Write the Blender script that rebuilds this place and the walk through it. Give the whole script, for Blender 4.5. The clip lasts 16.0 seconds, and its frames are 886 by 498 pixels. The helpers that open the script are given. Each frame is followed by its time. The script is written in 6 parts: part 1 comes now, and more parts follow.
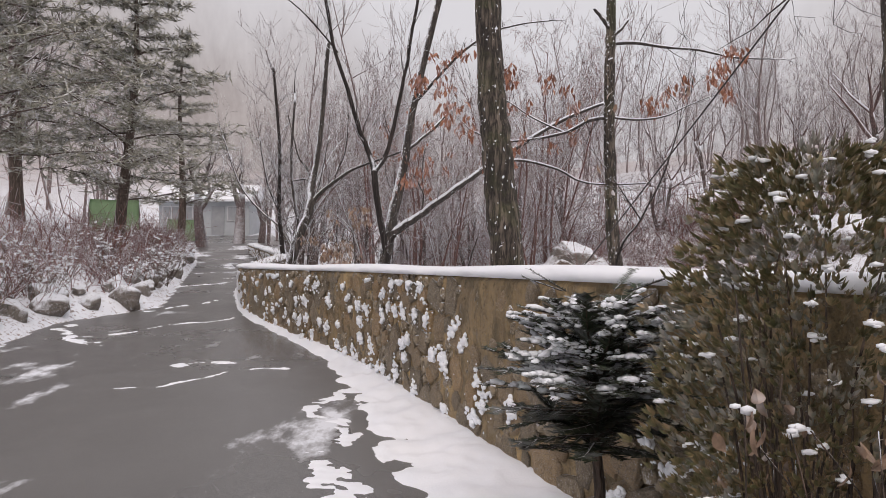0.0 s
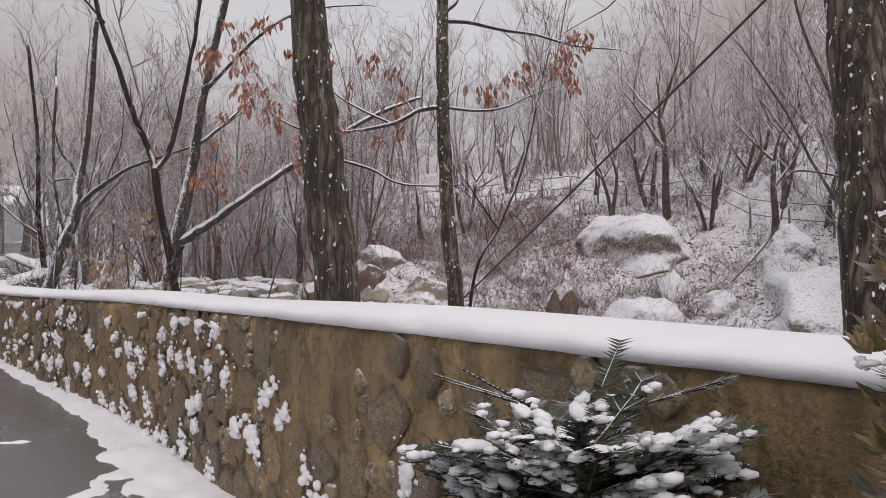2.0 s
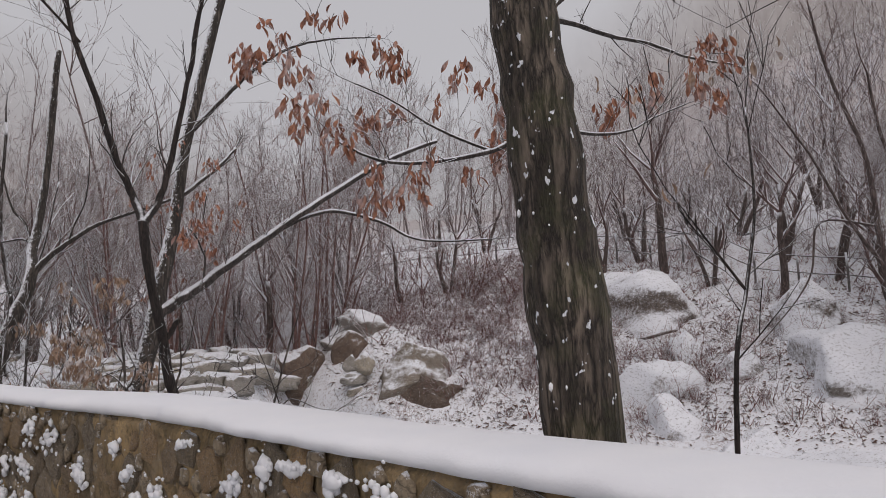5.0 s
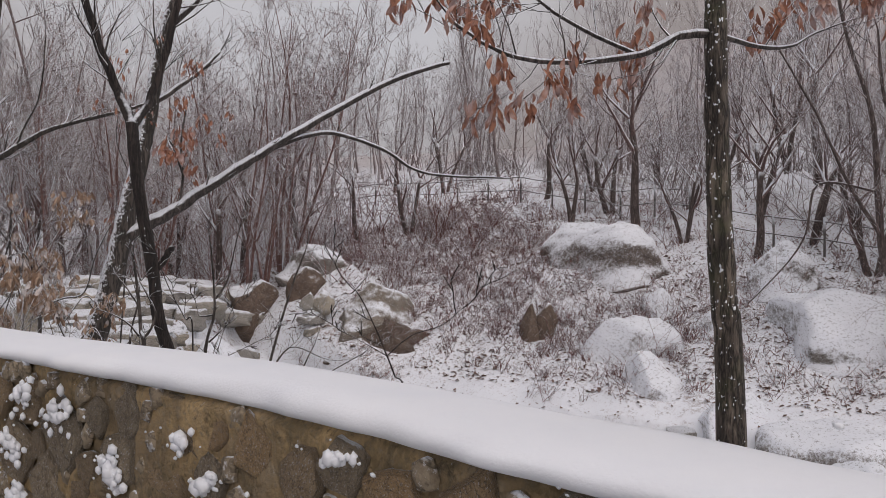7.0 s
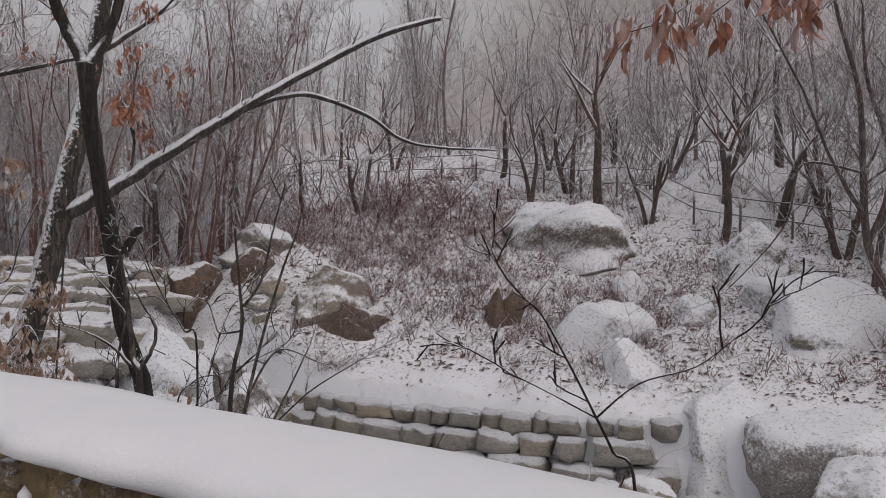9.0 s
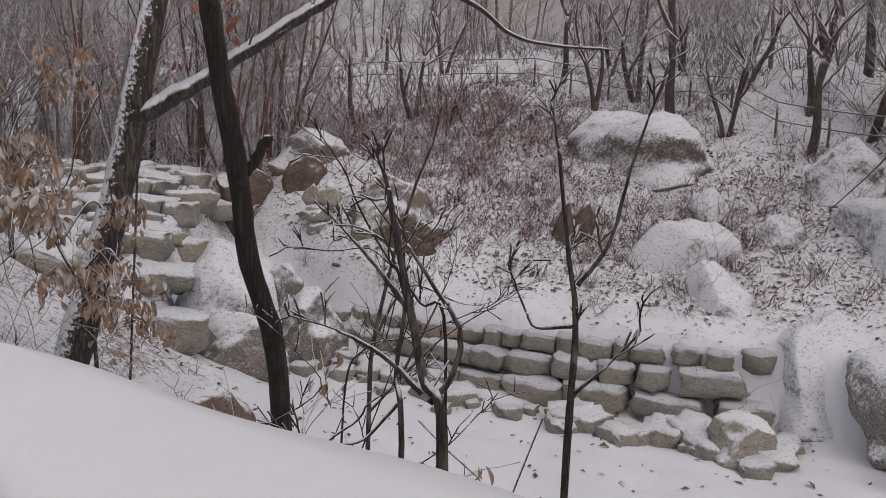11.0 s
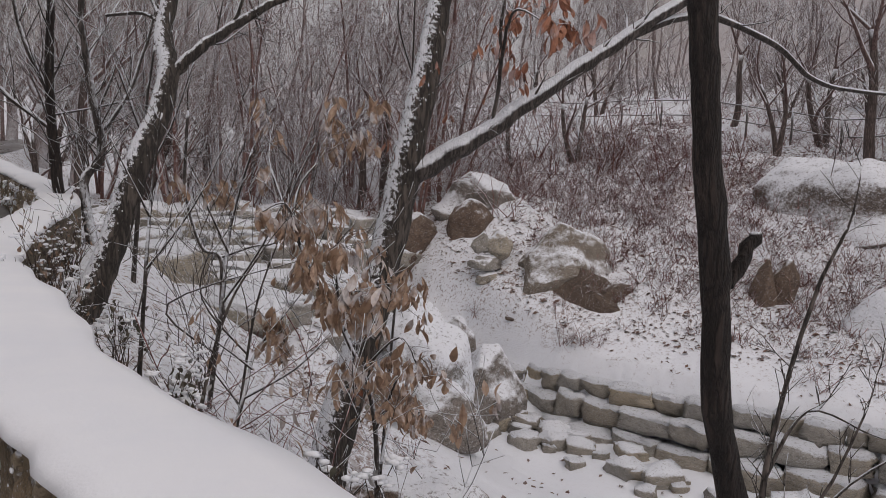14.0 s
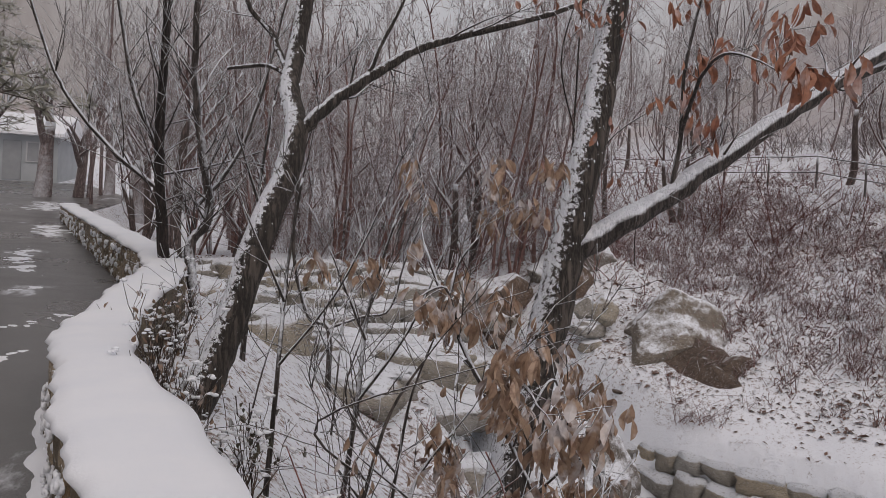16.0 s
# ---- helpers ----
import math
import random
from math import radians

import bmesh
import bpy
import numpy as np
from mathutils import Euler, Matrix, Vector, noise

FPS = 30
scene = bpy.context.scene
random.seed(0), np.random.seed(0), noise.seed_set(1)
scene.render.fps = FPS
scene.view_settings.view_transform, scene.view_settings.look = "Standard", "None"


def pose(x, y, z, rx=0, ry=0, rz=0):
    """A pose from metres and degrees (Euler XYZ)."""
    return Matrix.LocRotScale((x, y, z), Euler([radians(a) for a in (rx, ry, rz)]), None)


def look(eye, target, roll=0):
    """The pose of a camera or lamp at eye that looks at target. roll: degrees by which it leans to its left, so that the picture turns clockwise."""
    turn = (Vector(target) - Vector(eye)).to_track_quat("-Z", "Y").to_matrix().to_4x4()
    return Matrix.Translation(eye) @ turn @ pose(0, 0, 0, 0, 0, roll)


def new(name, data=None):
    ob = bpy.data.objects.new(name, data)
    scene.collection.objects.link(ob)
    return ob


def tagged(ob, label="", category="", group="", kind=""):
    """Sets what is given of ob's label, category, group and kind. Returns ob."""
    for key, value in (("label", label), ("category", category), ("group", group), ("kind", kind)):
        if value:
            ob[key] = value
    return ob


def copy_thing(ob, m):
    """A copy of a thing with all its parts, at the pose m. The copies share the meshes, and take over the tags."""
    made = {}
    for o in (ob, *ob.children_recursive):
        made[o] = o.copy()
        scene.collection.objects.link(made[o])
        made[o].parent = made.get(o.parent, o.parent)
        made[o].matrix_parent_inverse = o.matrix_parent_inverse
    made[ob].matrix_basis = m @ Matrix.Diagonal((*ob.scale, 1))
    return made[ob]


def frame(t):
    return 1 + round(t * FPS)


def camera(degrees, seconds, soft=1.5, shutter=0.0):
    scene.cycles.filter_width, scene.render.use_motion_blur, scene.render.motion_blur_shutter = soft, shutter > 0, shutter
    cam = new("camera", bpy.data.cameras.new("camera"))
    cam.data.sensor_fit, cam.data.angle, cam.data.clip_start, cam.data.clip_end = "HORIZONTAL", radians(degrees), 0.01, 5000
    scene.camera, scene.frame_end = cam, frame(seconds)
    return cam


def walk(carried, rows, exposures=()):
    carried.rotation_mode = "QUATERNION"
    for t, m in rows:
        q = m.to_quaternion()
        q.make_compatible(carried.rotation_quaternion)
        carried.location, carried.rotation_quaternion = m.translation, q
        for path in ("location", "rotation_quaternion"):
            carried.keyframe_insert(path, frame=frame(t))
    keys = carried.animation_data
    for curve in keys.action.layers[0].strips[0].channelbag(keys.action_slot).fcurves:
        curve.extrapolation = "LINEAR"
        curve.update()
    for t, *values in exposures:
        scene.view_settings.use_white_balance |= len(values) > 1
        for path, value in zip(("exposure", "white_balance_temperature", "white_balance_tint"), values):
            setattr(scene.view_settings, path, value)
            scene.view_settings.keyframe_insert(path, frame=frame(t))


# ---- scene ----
cam = camera(59.3, 16.0, 0.8)
METRES, EYE, TILT, LEAN, TURN = 11.0, 1.4, 1.0, 0.0, 0.0
ROWS = [
    (0.0, 0.0, 0.0, 0.0, 0.0, 0.0, -0.0),
    (0.5, -0.0035, 0.0331, 0.0018, -2.29, 0.21, 0.77),
    (1.0, 0.0009, 0.0716, 0.0062, -4.05, 0.09, 2.09),
    (1.5, 0.0006, 0.1017, 0.006, -8.01, -1.02, 1.79),
    (2.0, -0.0037, 0.1332, 0.0111, -14.66, -0.06, 1.1),
    (2.5, 0.0002, 0.1663, 0.0112, -21.33, 4.26, 0.34),
    (3.0, -0.0069, 0.1953, 0.0121, -21.81, 4.81, -0.34),
    (3.5, -0.0279, 0.2268, 0.0136, -21.79, 5.26, -0.28),
    (4.0, -0.0389, 0.2539, 0.0128, -19.78, 5.14, 1.32),
    (4.5, -0.0469, 0.2897, 0.0177, -18.06, 4.91, 2.68),
    (7.0, -0.1075, 0.4598, 0.0215, -23.38, -0.06, -1.08),
    (7.5, -0.1062, 0.4944, 0.0226, -25.99, -0.12, -0.29),
    (8.0, -0.1063, 0.5235, 0.0234, -27.24, 0.49, -1.2),
    (8.5, -0.1167, 0.557, 0.0235, -28.18, 0.5, -1.57),
    (9.0, -0.1212, 0.5887, 0.0217, -28.37, -1.46, -1.39),
    (11.5, -0.1604, 0.7395, 0.0252, -25.61, -8.75, -2.96),
    (12.0, -0.1762, 0.7626, 0.0275, -24.73, -8.68, -3.57),
    (12.5, -0.1869, 0.7844, 0.0266, -23.27, -7.78, -3.47),
    (13.0, -0.1946, 0.8118, 0.0292, -21.92, -7.41, -3.5),
    (13.5, -0.2118, 0.8341, 0.0288, -20.41, -6.92, -3.57),
    (14.0, -0.2279, 0.8529, 0.0339, -18.08, -6.03, -3.12),
    (14.5, -0.2328, 0.8798, 0.036, -13.56, -4.07, -1.86),
    (15.0, -0.2343, 0.899, 0.0389, -12.94, -2.95, -1.55),
    (15.5, -0.2446, 0.9227, 0.0384, -12.65, -2.49, -2.78),
    (16.0, -0.2552, 0.9422, 0.0406, -12.69, -2.36, -3.59),
]
walk(cam, [(t, pose(0, 0, EYE, TILT, LEAN, TURN) @ pose(METRES * x, METRES * y, METRES * z, 90 + pitch, roll, yaw)) for t, x, y, z, yaw, pitch, roll in ROWS], [(0.0, 0.32, 7000, 18), (1.5, 0.26, 7000, 18), (3.5, -0.22, 6950, 17), (7.0, -0.06, 6900, 17), (9.0, -0.28, 6950, 17), (16.0, -0.23, 6950, 17)])

# ---------------------------------------------------------------- world and light
world = bpy.data.worlds.new("overcast_sky")
scene.world = world
world.use_nodes = True
wt = world.node_tree
wt.nodes.clear()
w_sky = wt.nodes.new("ShaderNodeTexSky")
w_sky.sky_type = "NISHITA"
w_sky.sun_disc = False
w_sky.sun_elevation, w_sky.sun_rotation = radians(48), radians(200)
w_sky.air_density, w_sky.dust_density, w_sky.ozone_density = 1.0, 6.0, 1.0
w_grey = wt.nodes.new("ShaderNodeMixRGB")
w_grey.inputs["Fac"].default_value = 0.85
w_grey.inputs["Color2"].default_value = (6.2, 6.45, 6.9, 1)
w_bg = wt.nodes.new("ShaderNodeBackground")
w_bg.inputs["Strength"].default_value = 0.1
w_out = wt.nodes.new("ShaderNodeOutputWorld")
wt.links.new(w_sky.outputs["Color"], w_grey.inputs["Color1"])
wt.links.new(w_grey.outputs["Color"], w_bg.inputs["Color"])
wt.links.new(w_bg.outputs["Background"], w_out.inputs["Surface"])

sun_data = bpy.data.lights.new("sun", "SUN")
sun_data.energy, sun_data.angle, sun_data.color = 0.7, radians(40), (1.0, 0.97, 0.93)
sun = new("sun", sun_data)
sun.matrix_world = look((10, -14, 30), (0, 10, 0))

# ---------------------------------------------------------------- materials


class Nodes:
    """A small shorthand for building a node material."""

    def __init__(self, name):
        self.mat = bpy.data.materials.new(name)
        self.mat.use_nodes = True
        self.t = self.mat.node_tree
        self.bsdf = self.t.nodes["Principled BSDF"]
        self.coord = self.t.nodes.new("ShaderNodeTexCoord").outputs["Object"]

    def link(self, a, b):
        self.t.links.new(a, b)

    def put(self, key, value):
        if isinstance(value, bpy.types.NodeSocket):
            self.link(value, self.bsdf.inputs[key])
        else:
            self.bsdf.inputs[key].default_value = value

    def noise(self, scale, detail=4.0, rough=0.6, stretch=None):
        n = self.t.nodes.new("ShaderNodeTexNoise")
        n.inputs["Scale"].default_value = scale
        n.inputs["Detail"].default_value = detail
        n.inputs["Roughness"].default_value = rough
        if stretch:
            m = self.t.nodes.new("ShaderNodeMapping")
            m.inputs["Scale"].default_value = stretch
            self.link(self.coord, m.inputs["Vector"])
            self.link(m.outputs["Vector"], n.inputs["Vector"])
        else:
            self.link(self.coord, n.inputs["Vector"])
        return n.outputs["Fac"]

    def cells(self, scale, stretch=None, feature="DISTANCE_TO_EDGE"):
        n = self.t.nodes.new("ShaderNodeTexVoronoi")
        n.feature = feature
        n.inputs["Scale"].default_value = scale
        if stretch:
            m = self.t.nodes.new("ShaderNodeMapping")
            m.inputs["Scale"].default_value = stretch
            self.link(self.coord, m.inputs["Vector"])
            self.link(m.outputs["Vector"], n.inputs["Vector"])
        else:
            self.link(self.coord, n.inputs["Vector"])
        return n.outputs["Distance"]

    def ramp(self, fac, *stops):
        n = self.t.nodes.new("ShaderNodeValToRGB")
        e = n.color_ramp.elements
        while len(e) < len(stops):
            e.new(0.5)
        for el, (p, c) in zip(e, stops):
            el.position = p
            el.color = (c, c, c, 1) if isinstance(c, (int, float)) else (*c, 1)
        self.link(fac, n.inputs["Fac"])
        return n.outputs["Color"]

    def math(self, op, a, b=0.0, clamp=False):
        n = self.t.nodes.new("ShaderNodeMath")
        n.operation = op
        n.use_clamp = clamp
        for k, v in enumerate((a, b)):
            if isinstance(v, bpy.types.NodeSocket):
                self.link(v, n.inputs[k])
            else:
                n.inputs[k].default_value = v
        return n.outputs[0]

    def mix(self, fac, a, b, how="MIX"):
        n = self.t.nodes.new("ShaderNodeMixRGB")
        n.blend_type = how
        for k, v in zip(("Fac", "Color1", "Color2"), (fac, a, b)):
            if isinstance(v, bpy.types.NodeSocket):
                self.link(v, n.inputs[k])
            elif isinstance(v, (int, float)):
                n.inputs[k].default_value = v
            else:
                n.inputs[k].default_value = (*v, 1)
        return n.outputs["Color"]

    def normal_z(self):
        g = self.t.nodes.new("ShaderNodeNewGeometry")
        s = self.t.nodes.new("ShaderNodeSeparateXYZ")
        self.link(g.outputs["Normal"], s.inputs["Vector"])
        return s.outputs["Z"]

    def facing(self, way):
        g = self.t.nodes.new("ShaderNodeNewGeometry")
        d = self.t.nodes.new("ShaderNodeVectorMath")
        d.operation = "DOT_PRODUCT"
        d.inputs[1].default_value = Vector(way).normalized()
        self.link(g.outputs["Normal"], d.inputs[0])
        return d.outputs["Value"]

    def island(self):
        return self.t.nodes.new("ShaderNodeNewGeometry").outputs["Random Per Island"]

    def each(self):
        return self.t.nodes.new("ShaderNodeObjectInfo").outputs["Random"]

    def bump(self, height, strength=0.5, distance=0.02):
        n = self.t.nodes.new("ShaderNodeBump")
        n.inputs["Strength"].default_value = strength
        n.inputs["Distance"].default_value = distance
        self.link(height, n.inputs["Height"])
        self.put("Normal", n.outputs["Normal"])


SNOW = (0.84, 0.87, 0.92)


def snow_on(m, colour, low, high, scale=9.0, spread=0.5, wind=None):
    """Snow that lies on what faces upwards (or into the wind), with a ragged edge."""
    face = m.facing(wind) if wind else m.normal_z()
    ragged = m.math("ADD", m.math("MULTIPLY", m.noise(scale, 5.0, 0.7), 0.7), m.math("MULTIPLY", m.noise(scale * 5, 3.0, 0.6), 0.3))
    lift = m.math("ADD", face, m.math("MULTIPLY", m.math("SUBTRACT", ragged, 0.5), spread))
    lift = m.math("ADD", m.math("MULTIPLY", lift, 0.4), 0.5)
    cover = m.ramp(lift, (0.5 + 0.4 * low, 0.0), (0.5 + 0.4 * high, 1.0))
    return m.mix(cover, colour, SNOW), cover


def mat_snow():
    m = Nodes("snow")
    c = m.mix(m.ramp(m.noise(2.2), (0.3, 0.0), (0.7, 1.0)), (0.83, 0.86, 0.91), (0.89, 0.91, 0.94))
    m.put("Base Color", c)
    m.put("Roughness", 0.75)
    m.put("Subsurface Weight", 0.0)
    m.bump(m.mix(0.5, m.noise(14.0, 6.0), m.noise(90.0, 3.0)), 0.35, 0.012)
    return m.mat


def mat_road():
    m = Nodes("wet_asphalt")
    big = m.ramp(m.noise(0.55, 4.0), (0.35, 0.0), (0.68, 1.0))
    c = m.mix(big, (0.085, 0.083, 0.082), (0.13, 0.127, 0.125))
    c = m.mix(m.ramp(m.noise(160.0, 2.0), (0.42, 0.0), (0.6, 1.0)), c, (0.17, 0.165, 0.16))
    flakes = m.ramp(m.noise(38.0, 3.0, 0.7), (0.70, 0.0), (0.74, 1.0))
    patch = m.ramp(m.noise(1.15, 7.0, 0.68, (1.0, 0.45, 1.0)), (0.60, 0.0), (0.68, 1.0))
    snow = m.math("MAXIMUM", m.math("MULTIPLY", flakes, 0.35), m.math("MULTIPLY", patch, 0.85))
    m.put("Base Color", m.mix(snow, c, SNOW))
    m.put("Roughness", m.mix(snow, m.mix(big, (0.22, 0.22, 0.22), (0.42, 0.42, 0.42)), (0.8, 0.8, 0.8)))
    m.bump(m.noise(130.0, 3.0), 0.25, 0.006)
    return m.mat


def mat_ground():
    """Woodland floor: leaf litter and soil showing through thin snow."""
    m = Nodes("snowy_litter")
    brown = m.mix(m.ramp(m.noise(3.0, 5.0), (0.3, 0.0), (0.7, 1.0)), (0.085, 0.048, 0.037), (0.22, 0.125, 0.092))
    brown = m.mix(m.ramp(m.noise(22.0, 4.0), (0.4, 0.0), (0.65, 1.0)), brown, (0.30, 0.22, 0.18))
    wide = m.noise(0.33, 4.0)
    fine = m.noise(7.5, 6.0, 0.75, (1.0, 1.0, 2.0))
    tips = m.noise(30.0, 4.0, 0.7)
    mixn = m.math("ADD", m.math("MULTIPLY", wide, 0.7), m.math("ADD", m.math("MULTIPLY", fine, 1.0), m.math("MULTIPLY", tips, 0.6)))
    cover = m.ramp(m.math("MULTIPLY", m.math("ADD", mixn, m.math("MULTIPLY", m.normal_z(), 0.06)), 0.5), (0.505, 0.0), (0.56, 1.0))
    specks = m.ramp(m.noise(17.0, 5.0, 0.7), (0.575, 0.0), (0.60, 1.0))
    cover = m.math("MULTIPLY", cover, m.math("SUBTRACT", 1.0, m.math("MULTIPLY", specks, 0.85)))
    xyz = m.t.nodes.new("ShaderNodeSeparateXYZ")
    m.link(m.coord, xyz.inputs["Vector"])
    bed = m.ramp(m.math("ADD", m.math("MULTIPLY", xyz.outputs["Z"], -0.5), m.math("MULTIPLY", m.math("SUBTRACT", m.noise(4.0, 6.0, 0.75), 0.5), 1.6)), (0.28, 0.0), (0.62, 1.0))
    cover = m.math("MAXIMUM", cover, m.math("MULTIPLY", bed, 0.96))
    wooded = m.ramp(m.math("MULTIPLY", xyz.outputs["Z"], 0.05), (0.28, 0.0), (0.55, 1.0))
    cover = m.math("MULTIPLY", cover, m.math("SUBTRACT", 1.0, m.math("MULTIPLY", wooded, 0.55)))
    m.put("Base Color", m.mix(cover, brown, SNOW))
    m.put("Roughness", 0.85)
    m.bump(m.mix(0.5, fine, tips), 0.6, 0.05)
    return m.mat


def mat_bark(name, dark, light, low=0.55, high=0.8, scale=14.0, spread=0.55, moss=0.0, wind=None):
    m = Nodes(name)
    ridges = m.noise(13.0, 5.0, 0.65, (1.0, 1.0, 0.22))
    fold = m.math("ABSOLUTE", m.math("SUBTRACT", m.noise(24.0, 4.0, 0.6, (1.0, 1.0, 0.16)), 0.5))
    cracks = m.math("MULTIPLY", fold, 2.2)
    c = m.mix(m.ramp(ridges, (0.38, 0.0), (0.64, 1.0)), dark, light)
    c = m.mix(m.ramp(cracks, (0.0, 1.0), (0.22, 0.0)), c, tuple(v * 0.45 for v in dark))
    if moss:
        c = m.mix(m.math("MULTIPLY", m.ramp(m.noise(2.6, 6.0, 0.7), (0.5, 0.0), (0.66, 1.0)), moss), c, (0.10, 0.12, 0.035))
    c, cover = snow_on(m, c, low, high, scale, spread, wind)
    if moss:
        specks = m.ramp(m.noise(34.0, 2.0, 0.5, (1.0, 1.0, 0.7)), (0.665, 0.0), (0.69, 1.0))
        c = m.mix(specks, c, SNOW)
    m.put("Base Color", c)
    m.put("Roughness", 0.85)
    m.bump(m.mix(0.6, ridges, m.ramp(cracks, (0.0, 0.0), (0.25, 1.0))), 0.9, 0.02)
    return m.mat


def mat_stone(name, dark, light, low, high, warm=None, spread=0.6, scale=6.0, dust=0.5, relief=0.04):
    m = Nodes(name)
    c = m.mix(m.ramp(m.noise(5.0, 6.0, 0.65), (0.3, 0.0), (0.7, 1.0)), dark, light)
    c = m.mix(m.math("MULTIPLY", m.math("POWER", m.each(), 2.2), 0.8), c, warm or light)
    c = m.mix(m.math("MULTIPLY", m.math("FRACT", m.math("MULTIPLY", m.each(), 7.31)), 0.25), c, tuple(v * 0.6 for v in dark))
    c = m.mix(m.ramp(m.noise(45.0, 4.0), (0.5, 0.0), (0.75, 1.0)), c, tuple(v * 0.5 for v in dark))
    fold = m.math("ABSOLUTE", m.math("SUBTRACT", m.noise(3.2, 5.0, 0.6, (1.0, 1.0, 1.7)), 0.5))
    c = m.mix(m.math("MULTIPLY", m.ramp(fold, (0.0, 1.0), (0.018, 0.0)), 0.75), c, tuple(v * 0.3 for v in dark))
    c, cover = snow_on(m, c, low, high, scale, spread)
    specks = m.ramp(m.noise(30.0, 5.0, 0.75), (0.565, 0.0), (0.62, 1.0))
    c = m.mix(m.math("MULTIPLY", specks, dust), c, SNOW)
    grit = m.ramp(m.noise(14.0, 6.0, 0.8, (1.0, 1.0, 1.8)), (0.555, 0.0), (0.60, 1.0))
    c = m.mix(m.math("MULTIPLY", grit, 0.6), c, tuple(v * 0.8 for v in dark))
    m.put("Base Color", c)
    m.put("Roughness", 0.85)
    m.bump(m.mix(0.45, m.noise(7.0, 7.0, 0.65), m.noise(34.0, 4.0)), 1.0, relief)
    return m.mat


def mat_mortar():
    """Ochre mortar, streaked brown by water, mossy in patches, greyer towards the upper lane."""
    m = Nodes("ochre_mortar")
    c = m.mix(m.ramp(m.noise(1.7, 6.0, 0.65), (0.36, 0.0), (0.64, 1.0)), (0.28, 0.205, 0.12), (0.60, 0.42, 0.21))
    streak = m.ramp(m.noise(7.0, 5.0, 0.65, (1.0, 1.0, 0.22)), (0.46, 0.0), (0.62, 1.0))
    c = m.mix(m.math("MULTIPLY", streak, 0.6), c, (0.12, 0.09, 0.052))
    c = m.mix(m.math("MULTIPLY", m.ramp(m.noise(3.3, 6.0, 0.7), (0.56, 0.0), (0.68, 1.0)), 0.7), c, (0.34, 0.30, 0.24))
    c = m.mix(m.ramp(m.noise(5.2, 6.0, 0.75), (0.63, 0.0), (0.71, 1.0)), c, (0.075, 0.075, 0.034))
    c = m.mix(m.ramp(m.noise(60.0, 3.0), (0.5, 0.0), (0.8, 1.0)), c, (0.30, 0.25, 0.18))
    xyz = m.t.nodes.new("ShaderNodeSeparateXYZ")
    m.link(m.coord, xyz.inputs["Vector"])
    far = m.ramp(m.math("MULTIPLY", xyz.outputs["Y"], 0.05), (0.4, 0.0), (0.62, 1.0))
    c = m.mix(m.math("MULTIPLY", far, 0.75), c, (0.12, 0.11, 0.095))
    blotch = m.ramp(m.noise(8.0, 6.0, 0.7, (1.0, 1.0, 0.7)), (0.5, 0.0), (0.6, 1.0))
    c = m.mix(m.math("MULTIPLY", blotch, 0.55), c, (0.105, 0.085, 0.048))
    pits = m.ramp(m.noise(19.0, 6.0, 0.75), (0.58, 0.0), (0.68, 1.0))
    c = m.mix(m.math("MULTIPLY", pits, 0.7), c, (0.055, 0.044, 0.028))
    dust = m.ramp(m.noise(26.0, 5.0, 0.75), (0.665, 0.0), (0.70, 1.0))
    c = m.mix(m.math("MULTIPLY", dust, 0.7), c, SNOW)
    m.put("Base Color", c)
    m.put("Roughness", 0.9)
    m.bump(m.mix(0.4, m.noise(14.0, 7.0, 0.7), m.noise(55.0, 5.0)), 1.0, 0.05)
    return m.mat


def mat_leaf(name, a, b, c3, frost=0.0, through_light=0.25):
    m = Nodes(name)
    c = m.mix(m.ramp(m.island(), (0.0, 0.0), (1.0, 1.0)), a, b)
    c = m.mix(m.ramp(m.noise(30.0, 3.0), (0.45, 0.0), (0.7, 1.0)), c, c3)
    if frost:
        c = m.mix(m.math("MULTIPLY", m.ramp(m.noise(6.0, 4.0), (0.5, 0.0), (0.62, 1.0)), frost), c, SNOW)
    m.put("Base Color", c)
    m.put("Roughness", 0.6)
    return m.mat


def mat_plain(name, a, b, rough=0.6, scale=5.0, metal=0.0):
    m = Nodes(name)
    m.put("Base Color", m.mix(m.ramp(m.noise(scale, 5.0), (0.3, 0.0), (0.7, 1.0)), a, b))
    m.put("Roughness", rough)
    m.put("Metallic", metal)
    m.bump(m.noise(scale * 8, 3.0), 0.3, 0.01)
    return m.mat


M_SNOW = mat_snow()
M_ROAD = mat_road()
M_GROUND = mat_ground()
M_MORTAR = mat_mortar()
M_WALLSTONE = mat_stone("wall_stone", (0.21, 0.165, 0.115), (0.45, 0.37, 0.26), 0.75, 0.95, (0.64, 0.40, 0.18), 1.2, 14.0)
M_BLOCK = mat_stone("quarry_block", (0.33, 0.31, 0.28), (0.58, 0.55, 0.50), 0.38, 0.58, (0.57, 0.46, 0.31), 1.0, 12.0, 0.5, 0.1)
M_PALE = mat_stone("pale_stream_stone", (0.24, 0.225, 0.20), (0.46, 0.43, 0.39), 0.5, 0.7, (0.48, 0.41, 0.30), 0.8, 10.0)
M_BOULDER = mat_stone("boulder_stone", (0.12, 0.105, 0.09), (0.30, 0.265, 0.235), 0.2, 0.5, None, 0.9, 8.0)
M_OVERHANG = mat_stone("overhang_stone", (0.15, 0.125, 0.10), (0.31, 0.265, 0.215), 0.5, 0.75, None, 1.0, 8.0)
M_WEDGE = mat_stone("wedge_stone", (0.10, 0.08, 0.066), (0.22, 0.18, 0.155), 0.02, 0.34, None, 1.6, 16.0)
